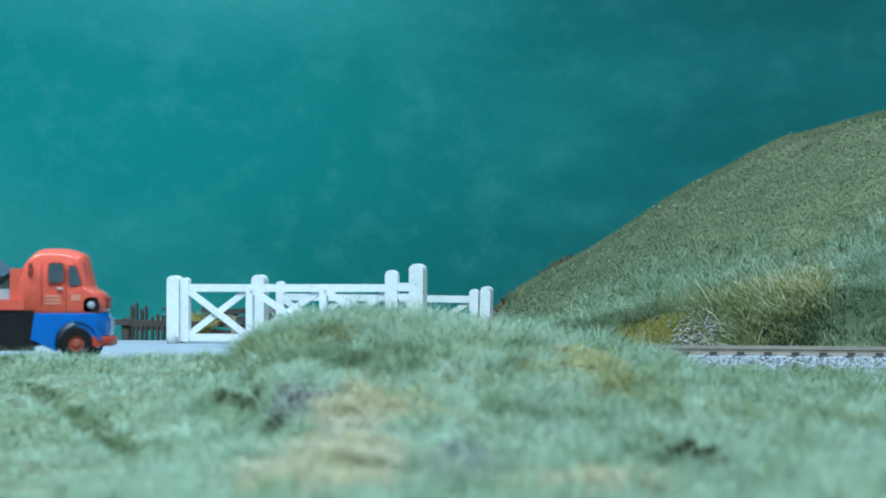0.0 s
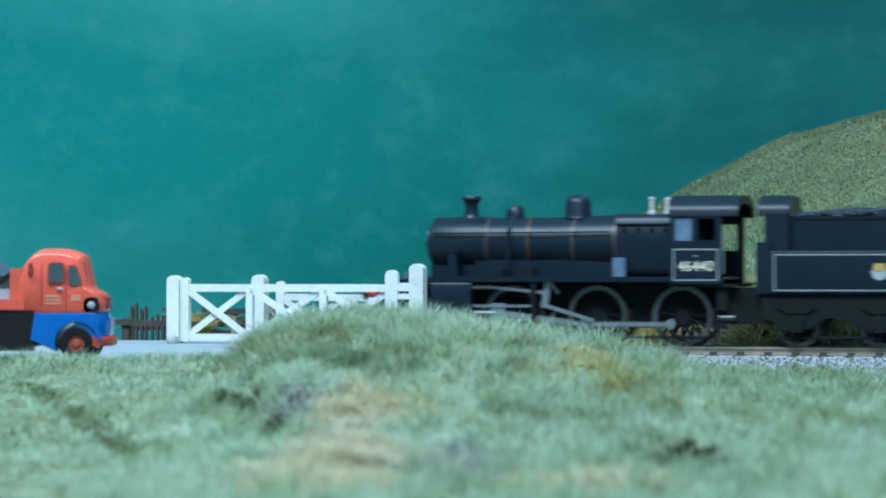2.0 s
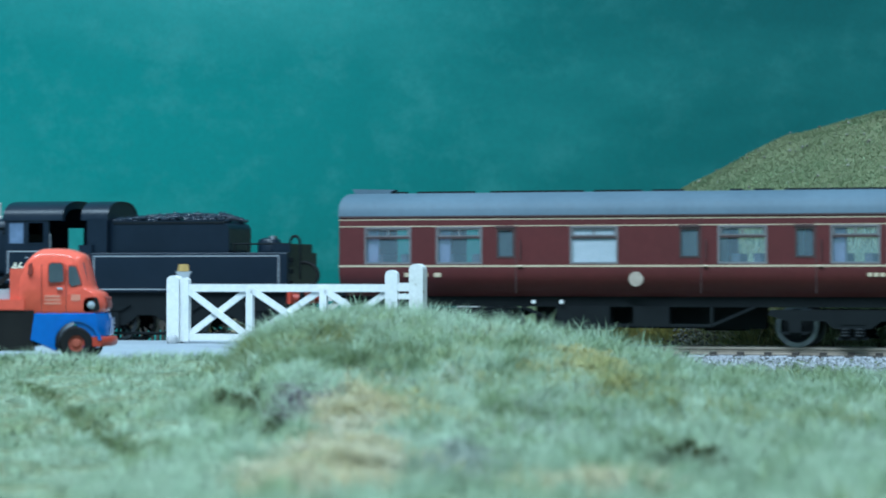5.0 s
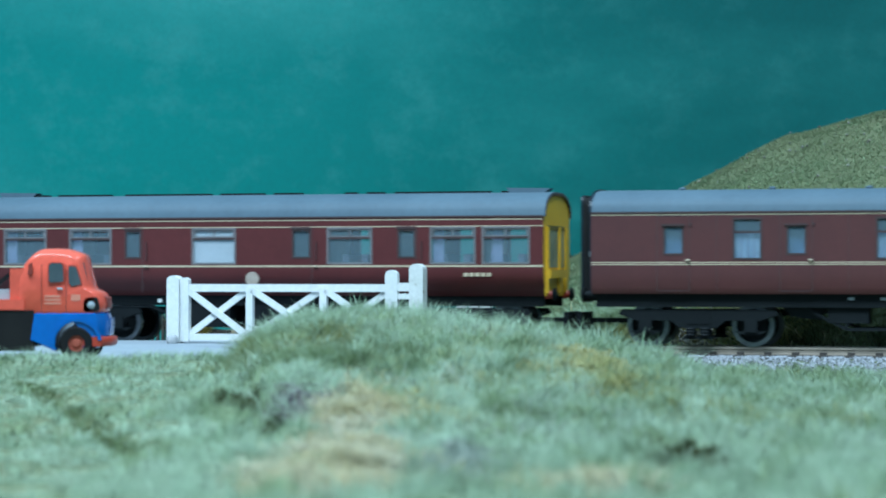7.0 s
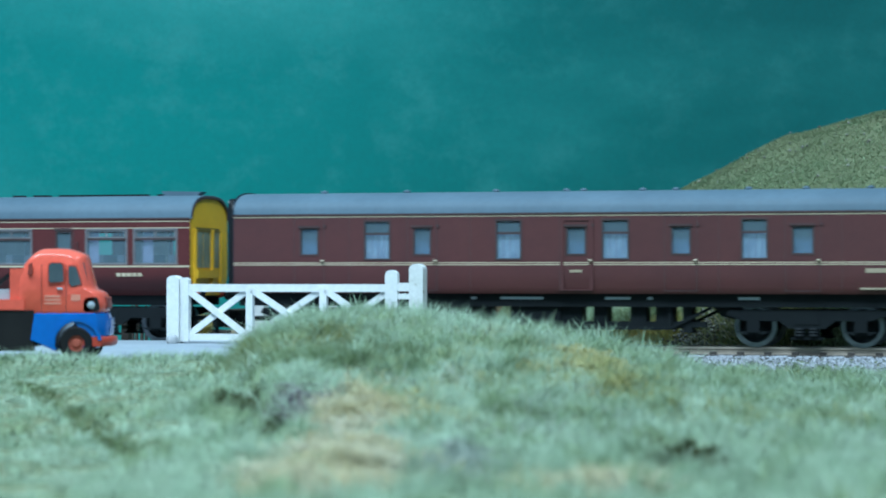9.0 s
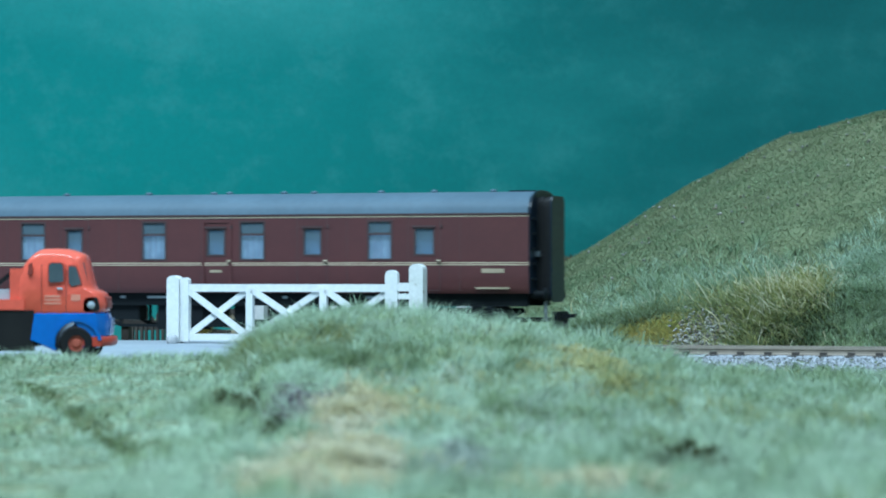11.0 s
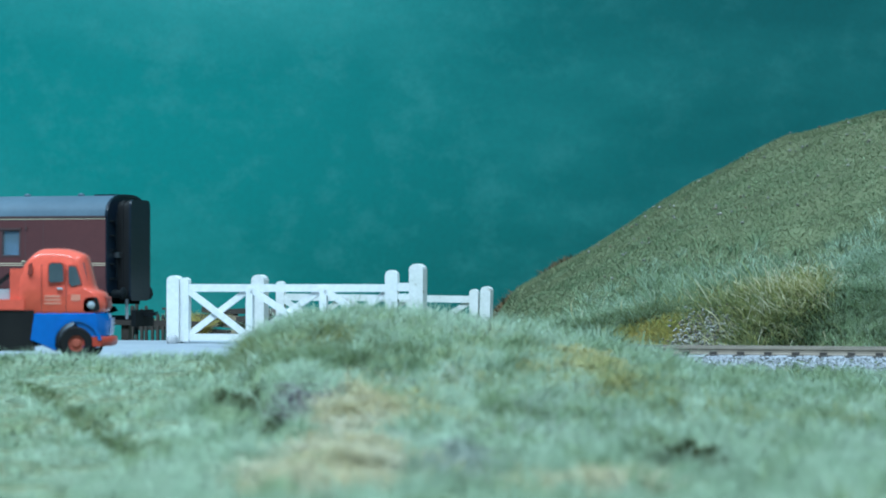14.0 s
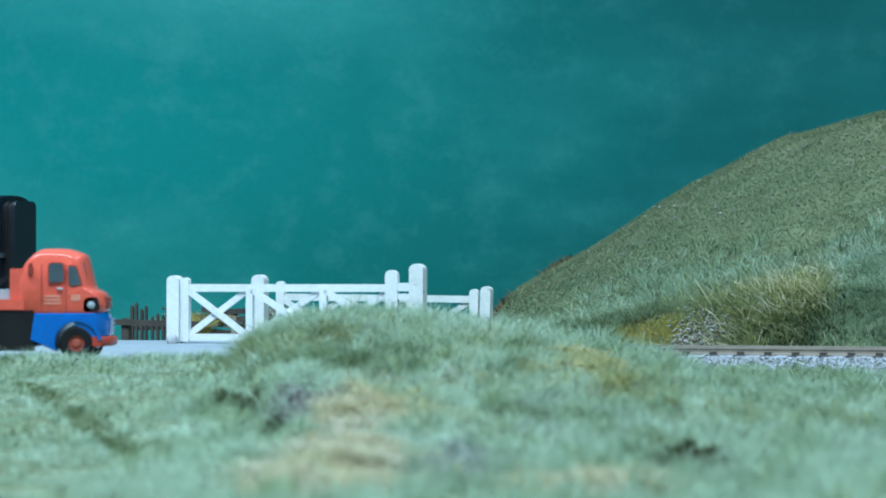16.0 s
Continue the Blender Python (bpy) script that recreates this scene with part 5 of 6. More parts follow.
    # cylinders and motion brackets
    for s in (-1, 1):
        out = rounded([(s * 9.5, 9.2), (s * 9.5, 21.6), (s * 15.0, 21.6), (s * 15.6, 15.5), (s * 15.0, 9.2)], 1.8)
        part("cylinder", prism(B(), out, -378.4, -364.4), M["black"], L, bevel=0.3, smooth=True)
        part("cylinder_cover", lathe(B(), [(0, -379.6), (3.0, -379.4), (3.4, -378.2)], "x", 18, (0, s * 12.3, 12.4)), M["black"], L, smooth=True)
        v = s * 13.0
        part("slide_bar", box(B(), -364.4, -343.5, v - 0.7, v + 0.7, 12.7, 13.6), M["gear"], L)
        part("slide_bar", box(B(), -364.4, -343.5, v - 0.7, v + 0.7, 8.2, 9.1), M["gear"], L)
        part("motion_bracket", box(B(), -343.8, -342.2, s * 9 if s > 0 else -14.6, 14.6 if s > 0 else s * 9, 7.6, 22.2), M["frame_black"], L)
        part("expansion_link", prism(B(), rounded([(-340.6, 12.6), (-339.2, 21.6), (-337.2, 21.4), (-338.4, 12.6)], 0.6), v - 0.5, v + 0.5, "y"), M["gear"], L)
        part("radius_rod", beam(B(), (-358.5, v - 0.2, 19.5), (-339, v - 0.2, 17.6), 0.5, 1.0), M["gear"], L)
        part("valve_spindle", rod(B(), (-364.4, v, 19.4), (-357.5, v, 19.4), 0.7, 8), M["gear"], L)
        part("lifting_link", rod(B(), (-338, v, 21.8), (-335, v - s * 1, 17.4), 0.5, 8), M["gear"], L)
    part("drag_box", box(B(), -281, -265, -11, 11, 7.5, 19.4), M["frame_black"], L, bevel=0.4)
    part("main_frame", box(B(), -395, -280, -6.2, -5.4, 7.5, 22), M["frame_black"], L)
    part("main_frame", box(B(), -395, -280, 5.4, 6.2, 7.5, 22), M["frame_black"], L)
    part("ash_pan", box(B(), -318, -298, -5.2, 5.2, 6, 23), M["frame_black"], L)
    part("pony_truck", box(B(), -393, -362, -4.6, 4.6, 6.6, 8.4), M["frame_black"], L, bevel=0.2)
    part("pony_splasher", prism(B(), [(-385.5 + 6.9 * math.cos(a), 6 + 6.9 * math.sin(a)) for a in np.linspace(0.5, 2.7, 9)] + [(-385.5 + 6.4 * math.cos(a), 6 + 6.4 * math.sin(a)) for a in np.linspace(2.7, 0.5, 9)], -11, -8, "y"), M["gear"], L)
    part("brake_rod", rod(B(), (-376, -11, 3.0), (-284, -11, 3.0), 0.5, 6), M["frame_black"], L)
    for u in AXLES:
        part("brake_block", box(B(), u + 10.4, u + 11.6, -10.2, -8.4, 5.5, 12.5), M["frame_black"], L)
    coupler(L, -404.2, -1)
    # cab
    holes = [(-295.0, -289.4, 34.6, 42.0), (-287.6, -281.4, 34.6, 42.0)]
    part("cab_side", panel(B(), -296.6, -279.6, 20.6, 43.0, holes, -15.2, -14.5), M["black"], L)
    part("cab_side", panel(B(), -296.6, -277.6, 20.6, 43.0, [(-286.2, -280.0, 31.6, 40.4)], 14.5, 15.2), M["black"], L)
    part("cab_window", box(B(), -295.0, -289.4, -14.95, -14.75, 34.6, 42.0), M["glass_pale"], L, "pale blue-grey cab glazing")
    part("cab_beading", panel(B(), -288.0, -281.0, 34.2, 42.4, [(-287.4, -281.6, 34.8, 41.8)], -15.35, -15.1), M["black"], L)
    outline_panel(L, -295.6, -280.6, 21.6, 32.0, -15.2, 0.42, M["grey_line"])
    lettering("cab_number", "46440", 4.7, M["number_cream"], L, P(-288.1, -15.28, 26.2, 90, 0, 0), "cream running number")
    part("number_plate", box(B(), -288.6, -287.6, -15.3, -15.1, 29.4, 29.9), M["grey_line"], L)
    roof = arc_roof(15.6, 42.6, 49.7)
    inner = arc_roof(15.6, 42.6, 49.7, under=0.7)
    part("cab_roof", prism(B(), roof + inner[::-1], -297.2, -274.2), M["black"], L, "curved black cab roof", smooth=True)
    part("cab_front", prism(B(), [(-14.6, 22)] + arc_roof(14.6, 42.6, 49.2)[::-1] + [(14.6, 22)], -296.8, -296.0), M["black"], L)
    # cut-away rear corner of the roof
    part("cab_rear_post", box(B(), -278.5, -277.6, 12.5, 14.6, 20.6, 43), M["black"], L)
    part("cab_rear_rib", prism(B(), arc_roof(15.2, 42.4, 49.2) + arc_roof(15.2, 42.4, 49.2, under=2.2)[::-1], -275.0, -274.4), M["black"], L)
    part("backhead", box(B(), -296, -290, -8, 8, 21, 38), M["frame_black"], L, bevel=0.5)
    part("cab_floor", box(B(), -296.6, -274.5, -14.6, 14.6, 19.6, 20.6), M["frame_black"], L)
    part("cab_rail", rod(B(), (-279.0, -15.2, 24), (-279.0, -15.2, 38), 0.25, 6), M["gear"], L)
    part("cab_step", box(B(), -282, -277.5, -15, -13, 6.0, 6.6), M["frame_black"], L)
    part("cab_step", box(B(), -282, -277.5, -15, -13, 12.0, 12.6), M["frame_black"], L)
    part("step_plate", box(B(), -281.5, -278.0, -13.4, -12.9, 6, 20), M["frame_black"], L)
    part("injector", lathe(B(), [(0, -281), (1.1, -280.6), (1.1, -275.5), (0, -275)], "x", 12, (0, -13, 9.5)), M["tyre_dark"], L, "dull grey injector", smooth=True)
    # wheels and rods
    wheelset(L, -385.5, 6.0, "pony_wheelset", spokes=10)
    for u in AXLES:
        wheelset(L, u, 10.0, "driving_wheelset", "black spoked driving wheels", spokes=15, crank=CRANK)
    for s in (-1, 1):
        v = s * 12.2
        bm = beam(B(), (AXLES[0], v, 0), (AXLES[2], v, 0), 0.7, 1.5)
        for u in AXLES:
            lathe(bm, [(0, v + s * 0.7), (1.7, v + s * 0.6), (1.7, v - s * 0.4)], "y", 14, (u, 0, 0))
        cr = part("coupling_rod", bm, M["gear"], L, "bright steel coupling rod", at=P(0, 0, 10))
        bm = beam(B(), (0, v + s * 1.1, 0), (30.0, v + s * 1.1, 0), 0.7, 1.7)
        for u, r in ((0, 1.3), (30.0, 2.1)):
            lathe(bm, [(0, v + s * 1.8), (r, v + s * 1.7), (r, v + s * 0.6)], "y", 14, (u, 0, 0))
        con = part("connecting_rod", bm, M["gear"], L, "bright steel connecting rod", at=P(-352, 0, 10.9))
        bm = box(B(), -2.4, 2.4, v - 0.4 + (s * 0.8), v + 0.4 + (s * 0.8), -3.0, 3.2)
        rod(bm, (0, v + s * 0.8, 0), (-13, v + s * 0.8, 0), 0.6, 8)
        xh = part("crosshead", bm, M["gear"], L, "bright steel crosshead", at=P(-352, 0, 10.9))
        bm = beam(B(), (0, v + s * 2.3, 0), (17.5, v + s * 2.3, 0), 0.6, 1.2)
        ecc = part("eccentric_rod", bm, M["gear"], L, "bright steel eccentric rod", at=P(-339, 0, 13.4))
        GEAR[s] = (cr, con, xh, ecc)
    return L


def tender():
    T = thing("tender", on_track(0), "black lined locomotive tender heaped with coal", "tender")
    tank = rounded([(-15, 17.4), (-15, 31.2), (15, 31.2), (15, 17.4)], 0.6)
    part("tank", prism(B(), tank, -263.6, -190.6), M["black"], T, "satin black water tank", smooth=True)
    part("tank_front", box(B(), -268.4, -263.4, -14.6, 14.6, 17.4, 34.0), M["black"], T, bevel=0.3)
    outline_panel(T, -262.6, -193.4, 18.3, 30.2, -15.0, 0.4, M["grey_line"])
    out = rounded([(-258.1, 31), (-258.1, 42.4), (-216.5, 42.4), (-213.6, 40.5), (-213.6, 31)], 1.4)
    part("bunker", prism(B(), out, -10.6, 10.6, "y"), M["black"], T, "narrow coal bunker", bevel=0.3)
    part("bunker_rim", box(B(), -257, -215, -10.9, -10.3, 41.4, 42.0), M["frame_black"], T)
    roof = arc_roof(13.2, 42.6, 49.5)
    part("weather_roof", prism(B(), roof + arc_roof(13.2, 42.6, 49.5, under=0.7)[::-1], -268.2, -258.0), M["black"], T, "curved black roof of the tender cab", smooth=True)
    part("weather_side", box(B(), -265.8, -258.2, -13.2, -12.6, 31, 43.2), M["black"], T)
    part("weather_side", box(B(), -265.8, -258.2, 12.6, 13.2, 31, 43.2), M["black"], T)
    part("weather_back", prism(B(), [(-13, 31)] + arc_roof(13.0, 42.6, 49.2)[::-1] + [(13, 31)], -258.8, -258.2), M["black"], T)
    # coal
    r = np.random.RandomState(8)
    n = 700
    u, v = r.uniform(-257.4, -214.5, n), r.uniform(-9.8, 9.8, n)
    hz = 42.0 + 2.4 * np.clip(1 - (v / 11) ** 2, 0, 1) * np.clip(0.35 + (u + 257) / 28, 0, 1) * np.clip((-212 - u) / 8, 0, 1) + r.uniform(-0.4, 0.5, n)
    s = r.uniform(0.6, 1.3, n)
    base = np.array([(1, 0, 0), (0, 1, 0), (-1, 0, 0), (0, -1, 0), (0, 0, 0.9), (0, 0, -0.9)], float)
    co = base[None] * s[:, None, None] * r.uniform(0.5, 1.2, (n, 6, 3)) + np.stack([u, v, hz], -1)[:, None, :]
    f = np.array([(0, 1, 4), (1, 2, 4), (2, 3, 4), (3, 0, 4), (1, 0, 5), (2, 1, 5), (3, 2, 5), (0, 3, 5)])
    ob = new("coal", raw_mesh("coal", co.reshape(-1, 3) * MM, (f[None] + (np.arange(n) * 6)[:, None, None]).reshape(-1, 3), M["coal"]))
    ob.parent = T
    tagged(ob, "heap of glistening black coal", kind="stuff")
    # crest as plain shapes
    cu, cz = -228.6, 24.4
    part("crest", prism(B(), rounded([(cu - 2.1, cz + 0.2), (cu - 1.8, cz + 2.8), (cu + 1.8, cz + 2.8), (cu + 2.1, cz + 0.2)], 0.4), -15.12, -14.9, "y"), M["gold_paint"], T, "gold upper part of a crest")
    part("crest", prism(B(), rounded([(cu - 3.0, cz + 0.4), (cu + 3.0, cz + 0.4), (cu + 1.8, cz - 2.0), (cu, cz - 2.8), (cu - 1.8, cz - 2.0)], 0.4), -15.12, -14.9, "y"), M["window"], T, "pale lower part of a crest")
    # rear deck
    part("water_filler", lathe(B(), [(4.2, 31), (4.2, 34.6), (3.6, 35.8), (2.0, 36.4), (0, 36.5)], "z", 20, (-201.8, -2, 0)), M["black"], T, smooth=True)
    part("filler_lid", lathe(B(), [(1.6, 36.2), (1.5, 37.0), (0, 37.2)], "z", 12, (-200.6, -2, 0)), M["steel"], T, smooth=True)
    part("rear_rail", rod(B(), (-213, -9, 34.2), (-192, -9, 34.2), 0.3, 6), M["frame_black"], T)
    for u in (-212, -207):
        part("rail_post", rod(B(), (u, -9, 31), (u, -9, 34.2), 0.3, 6), M["frame_black"], T)
    part("rear_box", box(B(), -197, -190.8, -11, 11, 31, 34.2), M["black"], T, bevel=0.3)
    bm = B()
    for a0, a1 in zip(np.linspace(0, math.pi, 9), np.linspace(0, math.pi, 9)[1:]):
        rod(bm, (-190.2 + 1.9 * math.cos(a0), -8, 34.0 + 2.9 * math.sin(a0)), (-190.2 + 1.9 * math.cos(a1), -8, 34.0 + 2.9 * math.sin(a1)), 0.5, 6)
    rod(bm, (-192.1, -8, 34), (-192.1, -8, 24), 0.4, 6)
    rod(bm, (-188.3, -8, 34), (-188.3, -8, 22), 0.4, 6)
    part("ladder_rail", bm, M["frame_black"], T)
    bm = B()
    for a0, a1 in zip(np.linspace(-1.7, 1.7, 11), np.linspace(-1.7, 1.7, 11)[1:]):
        rod(bm, (-188.5 + 5.4 * math.cos(a0), -4, 23.4 + 4.4 * math.sin(a0)), (-188.5 + 5.4 * math.cos(a1), -4, 23.4 + 4.4 * math.sin(a1)), 0.65, 8)
    part("brake_hose", bm, M["rubber"], T, "looped black brake hose", smooth=True)
    for z in (20, 24, 28):
        part("lamp_bracket", box(B(), -190.7, -189.8, -12, -10.6, z, z + 1.5), M["frame_black"], T)
    part("buffer_beam", box(B(), -190.4, -189.2, -15, 15, 13.6, 18.0), M["red"], T, "red buffer beam", bevel=0.1)
    buffers(T, -189.4, 1, 15.6, shank="red", k=0.6)
    coupler(T, -184.5, 1)
    # frames
    for s in (-1, 1):
        v = s * 13.2
        out = [(-267, 17.6), (-190, 17.6), (-190, 12), (-195, 8), (-205, 6), (-212, 9.5), (-219, 9.5), (-224, 6), (-234, 6), (-240, 9.5), (-246, 9.5), (-251, 6), (-260, 6), (-266, 10)]
        part("side_frame", prism(B(), out, v - 0.5, v + 0.5, "y"), M["frame_black"], T, bevel=0.15)
        for u in (-255.4, -228.6, -201.0):
            part("axlebox", box(B(), u - 2.2, u + 2.2, v - 1.2, v + 1.2, 5.0, 10.6), M["frame_black"], T, bevel=0.3)
            part("spring", prism(B(), [(u - 6.5, 13.0), (u + 6.5, 13.0), (u + 3, 11.0), (u - 3, 11.0)], v - 1.1, v + 1.1, "y"), M["frame_black"], T, bevel=0.1)
    part("deck", box(B(), -268, -190, -13, 13, 15.6, 17.5), M["frame_black"], T)
    part("brake_rod", rod(B(), (-262, -11.6, 3.2), (-194, -11.6, 3.2), 0.5, 6), M["frame_black"], T)
    for u in (-255.4, -228.6, -201.0):
        wheelset(T, u, 7.2, spokes=12)
    part("drawbar", box(B(), -279, -264, -2, 2, 9, 10.5), M["frame_black"], T)
    part("fall_plate", box(B(), -273, -266.5, -9, 9, 20.6, 21.0), M["frame_black"], T)
    return T


M["valve_white"] = paint("dull_silver", (0.62, 0.60, 0.56), (0.46, 0.45, 0.42), 0.4, 0.2, coarse=400, fine=1500, relief=0)
M["gold_paint"] = paint("gold_paint", (0.50, 0.34, 0.12), (0.40, 0.26, 0.08), 0.4, coarse=400, fine=1500, relief=0)
TRAIN = [locomotive(), tender(), carriage(), van()]


# ---- scenic scatter on both sides ----
def tuft(name, label, spots, length, width, lean, material, seed, category="grass"):
    xs, ys = zip(*[blob(n, cx, cy, rx, ry, seed + k) for k, (n, cx, cy, rx, ry) in enumerate(spots)])
    return fibres(name, label, np.concatenate(xs), np.concatenate(ys), length, width, lean, material, seed, category=category)


# foreground patches
tuft("dead_grass", "straw-coloured dead grass in the foreground", [(17000, -18, 462, 9.5, 52), (7000, -17, 540, 8.5, 26), (7000, -19, 405, 11, 17), (2500, 22, 398, 10, 12)], 4.0, 0.38, 1.0, M["straw"], 201)
tuft("heather", "dull purple heather on the bank", [(4200, -29.5, 566, 7.5, 20)], 2.2, 0.45, 1.0, M["heather"], 211, "heather")
tuft("lichen", "pale grey lichen clump in the foreground", [(9000, 1.5, 453, 8.0, 40)], 3.2, 0.45, 1.0, M["lichen"], 221, "lichen")
tuft("yellow_grass", "yellow-flecked grass along the bank top", [(9000, 38, 650, 9.5, 52), (2500, -6.5, 550, 5, 28), (1500, 24, 620, 6, 20)], 2.6, 0.42, 1.0, M["yellow_straw"], 231)
tuft("moss", "dark olive fibres in the hollows", [(4500, -46, 584, 5.5, 21), (1600, -35, 542, 2.4, 11), (3600, 43, 455, 9, 42)], 2.0, 0.5, 0.8, M["dark_fibres"], 241, "moss")
yy = np.random.RandomState(77).uniform(425, 640, 9000)
xx = groove_x(yy) + np.random.RandomState(78).randn(9000) * 1.9
fibres("groove_grass", "olive grass along a shallow groove", xx, yy, 1.5, 0.4, 0.9, M["grass_deep"], 245)
tuft("bank_grass", "olive grass along the bank", [(2600, -48, 690, 10, 22), (2600, -36, 660, 14, 22), (3000, 66, 560, 30, 20), (2500, 40, 600, 18, 20), (2500, 84, 770, 22, 16)], 3.4, 0.36, 0.8, M["grass_olive"], 251)
tuft("tall_grass", "tall pale grass stalks on the bank crest", [(2000, -20, 716, 24, 12), (1700, -42, 708, 12, 12), (1500, 12, 722, 18, 10), (700, 40, 730, 16, 10)], 6.2, 0.3, 0.5, M["grass_pale"], 261)
tuft("stalks", "a few tall thin stalks at the crossing", [(110, 4, 724, 16, 7), (130, 24, 726, 12, 7), (70, -28, 720, 22, 8), (110, 40, 730, 14, 8)], 8.5, 0.5, 0.45, M["grass_pale"], 271)
tuft("weeds", "low weeds and grit at the road edge", [(900, -86, 868, 10, 4), (700, -108, 874, 12, 4)], 1.4, 0.5, 1.2, M["grass_olive"], 275, "weeds")


def clumps(name, label, count, spots, length, spread, material, seed, per=42):
    """Static-grass tufts: fibres that fan out from a common root."""
    r = np.random.RandomState(seed)
    total = sum(k for k, *_ in spots)
    cx = np.concatenate([cx_ + rx * r.uniform(-1, 1, int(count * k / total)) for k, cx_, cy_, rx, ry in spots])
    cy = np.concatenate([cy_ + ry * r.uniform(-1, 1, int(count * k / total)) for k, cx_, cy_, rx, ry in spots])
    ok = off_road(cx, cy) & in_view(cx, cy)
    for ex, ey, ax, ay in PATCHES:
        ok &= ((cx - ex) / (ax + 1)) ** 2 + ((cy - ey - 8) / (ay + 8)) ** 2 > 1
    ok &= np.abs(cx - groove_x(cy)) > 3
    cx, cy = cx[ok], cy[ok]
    size = r.uniform(0.6, 1.5, len(cx))
    x = np.repeat(cx, per) + np.repeat(size, per) * spread * r.randn(len(cx) * per)
    y = np.repeat(cy, per) + np.repeat(size, per) * spread * 1.3 * r.randn(len(cx) * per)
    head = np.arctan2(y - np.repeat(cy, per), x - np.repeat(cx, per))
    ok = off_road(x, y)
    return fibres(name, label, x[ok], y[ok], (length * np.repeat(size, per))[ok], 0.22, 1.0, material, seed + 1, heading=head[ok])


HUMP = [(3, 0, 640, 62, 95), (2, 70, 660, 60, 110), (2, 30, 500, 75, 70), (0.3, -95, 560, 34, 130)]
clumps("grass_tufts", "fluffy pale grass tufts on the bank", 1100, HUMP, 3.4, 1.1, M["grass_pale"], 401, 46)
clumps("grass_tufts", "fluffy green grass tufts on the bank", 520, HUMP[:3], 3.2, 1.0, M["grass_mid"], 411)
clumps("grass_tufts", "dark green grass tufts on the bank", 620, [(6, -42, 690, 17, 34), (3, -30, 645, 18, 30), (2, 50, 600, 60, 90), (1, 50, 480, 60, 40)], 3.6, 1.1, M["grass_deep"], 421)
clumps("grass_tufts", "dry yellowish grass tufts on the bank", 210, [(2, 30, 650, 26, 60), (1, -6, 580, 16, 50), (1, -10, 440, 24, 40)], 3.0, 1.0, M["yellow_straw"], 431)
clumps("grass_tufts", "dull grey-green tufts along the ridge", 170, [(2, 0, 700, 50, 25), (1, 10, 540, 30, 60)], 3.4, 1.1, M["lichen"], 441)

clumps("grass_tufts", "tall fluffy tufts along the bank crest", 150, [(2, -28, 712, 26, 12), (1, 12, 715, 26, 14), (1, -46, 700, 8, 16)], 5.0, 1.5, M["grass_pale"], 451, 50)

# hill
x, y = scatter(330000, -40, 260, 880, 1180, 303, lambda x, y, q: in_view(x, y, 15) & (offset_from_track(x, y) > 40) & (land(x, y) > -1.5))
bare = waves(x, y, 304, 16) + 0.8 * waves(x, y, 305, 7)
x, y = x[bare < 1.25], y[bare < 1.25]
fibres("hill_turf", "close mottled grey-green turf on the hillside", x, y, 1.0, 0.42, 1.1, M["grass_hill"], 306)
x, y = scatter(15000, -60, 260, 880, 1060, 301, lambda x, y, q: in_view(x, y, 20) & (offset_from_track(x, y) > 28) & (land(x, y) > -4.2) & (q < 0.85))
fibres("hill_grass", "short olive green turf on the hillside", x, y, 2.2, 0.26, 0.8, M["grass_mid"], 311)


def far_patch(n, u, v, ru, rv, seed):
    a, b = blob(n, u, v, ru, rv, seed)
    keep = b > 24
    a, b = a[keep], b[keep]
    return a * COS + (b + HALF) * SIN, SIDE_Y - a * SIN + (b + HALF) * COS


def far_tuft(name, label, spots, length, width, lean, material, seed, category="grass"):
    xs, ys = zip(*[far_patch(n, u, v, ru, rv, seed + k) for k, (n, u, v, ru, rv) in enumerate(spots)])
    return fibres(name, label, np.concatenate(xs), np.concatenate(ys), length, width, lean, material, seed, category=category)


def far_clumps(name, label, spots, length, spread, material, seed, per=34, width=0.3, lean=1.1, category="scrub"):
    """Tangled tufts beyond the rails, in the track's own frame."""
    r = np.random.RandomState(seed)
    cu = np.concatenate([u + ru * np.clip(r.randn(k) * 0.55, -1, 1) for k, u, v, ru, rv in spots])
    cv = np.concatenate([v + rv * np.clip(r.randn(k) * 0.55, -1, 1) for k, u, v, ru, rv in spots])
    size = np.repeat(r.uniform(0.6, 1.4, len(cu)), per)
    n = len(size)
    du, dv = spread * size * r.randn(n), spread * size * r.randn(n)
    u, v = np.repeat(cu, per) + du, np.clip(np.repeat(cv, per) + dv, 23, 200)
    x, y = u * COS + (v + HALF) * SIN, SIDE_Y - u * SIN + (v + HALF) * COS
    return fibres(name, label, x, y, length * size, width, lean, material, seed + 1, heading=np.arctan2(dv, du), category=category)


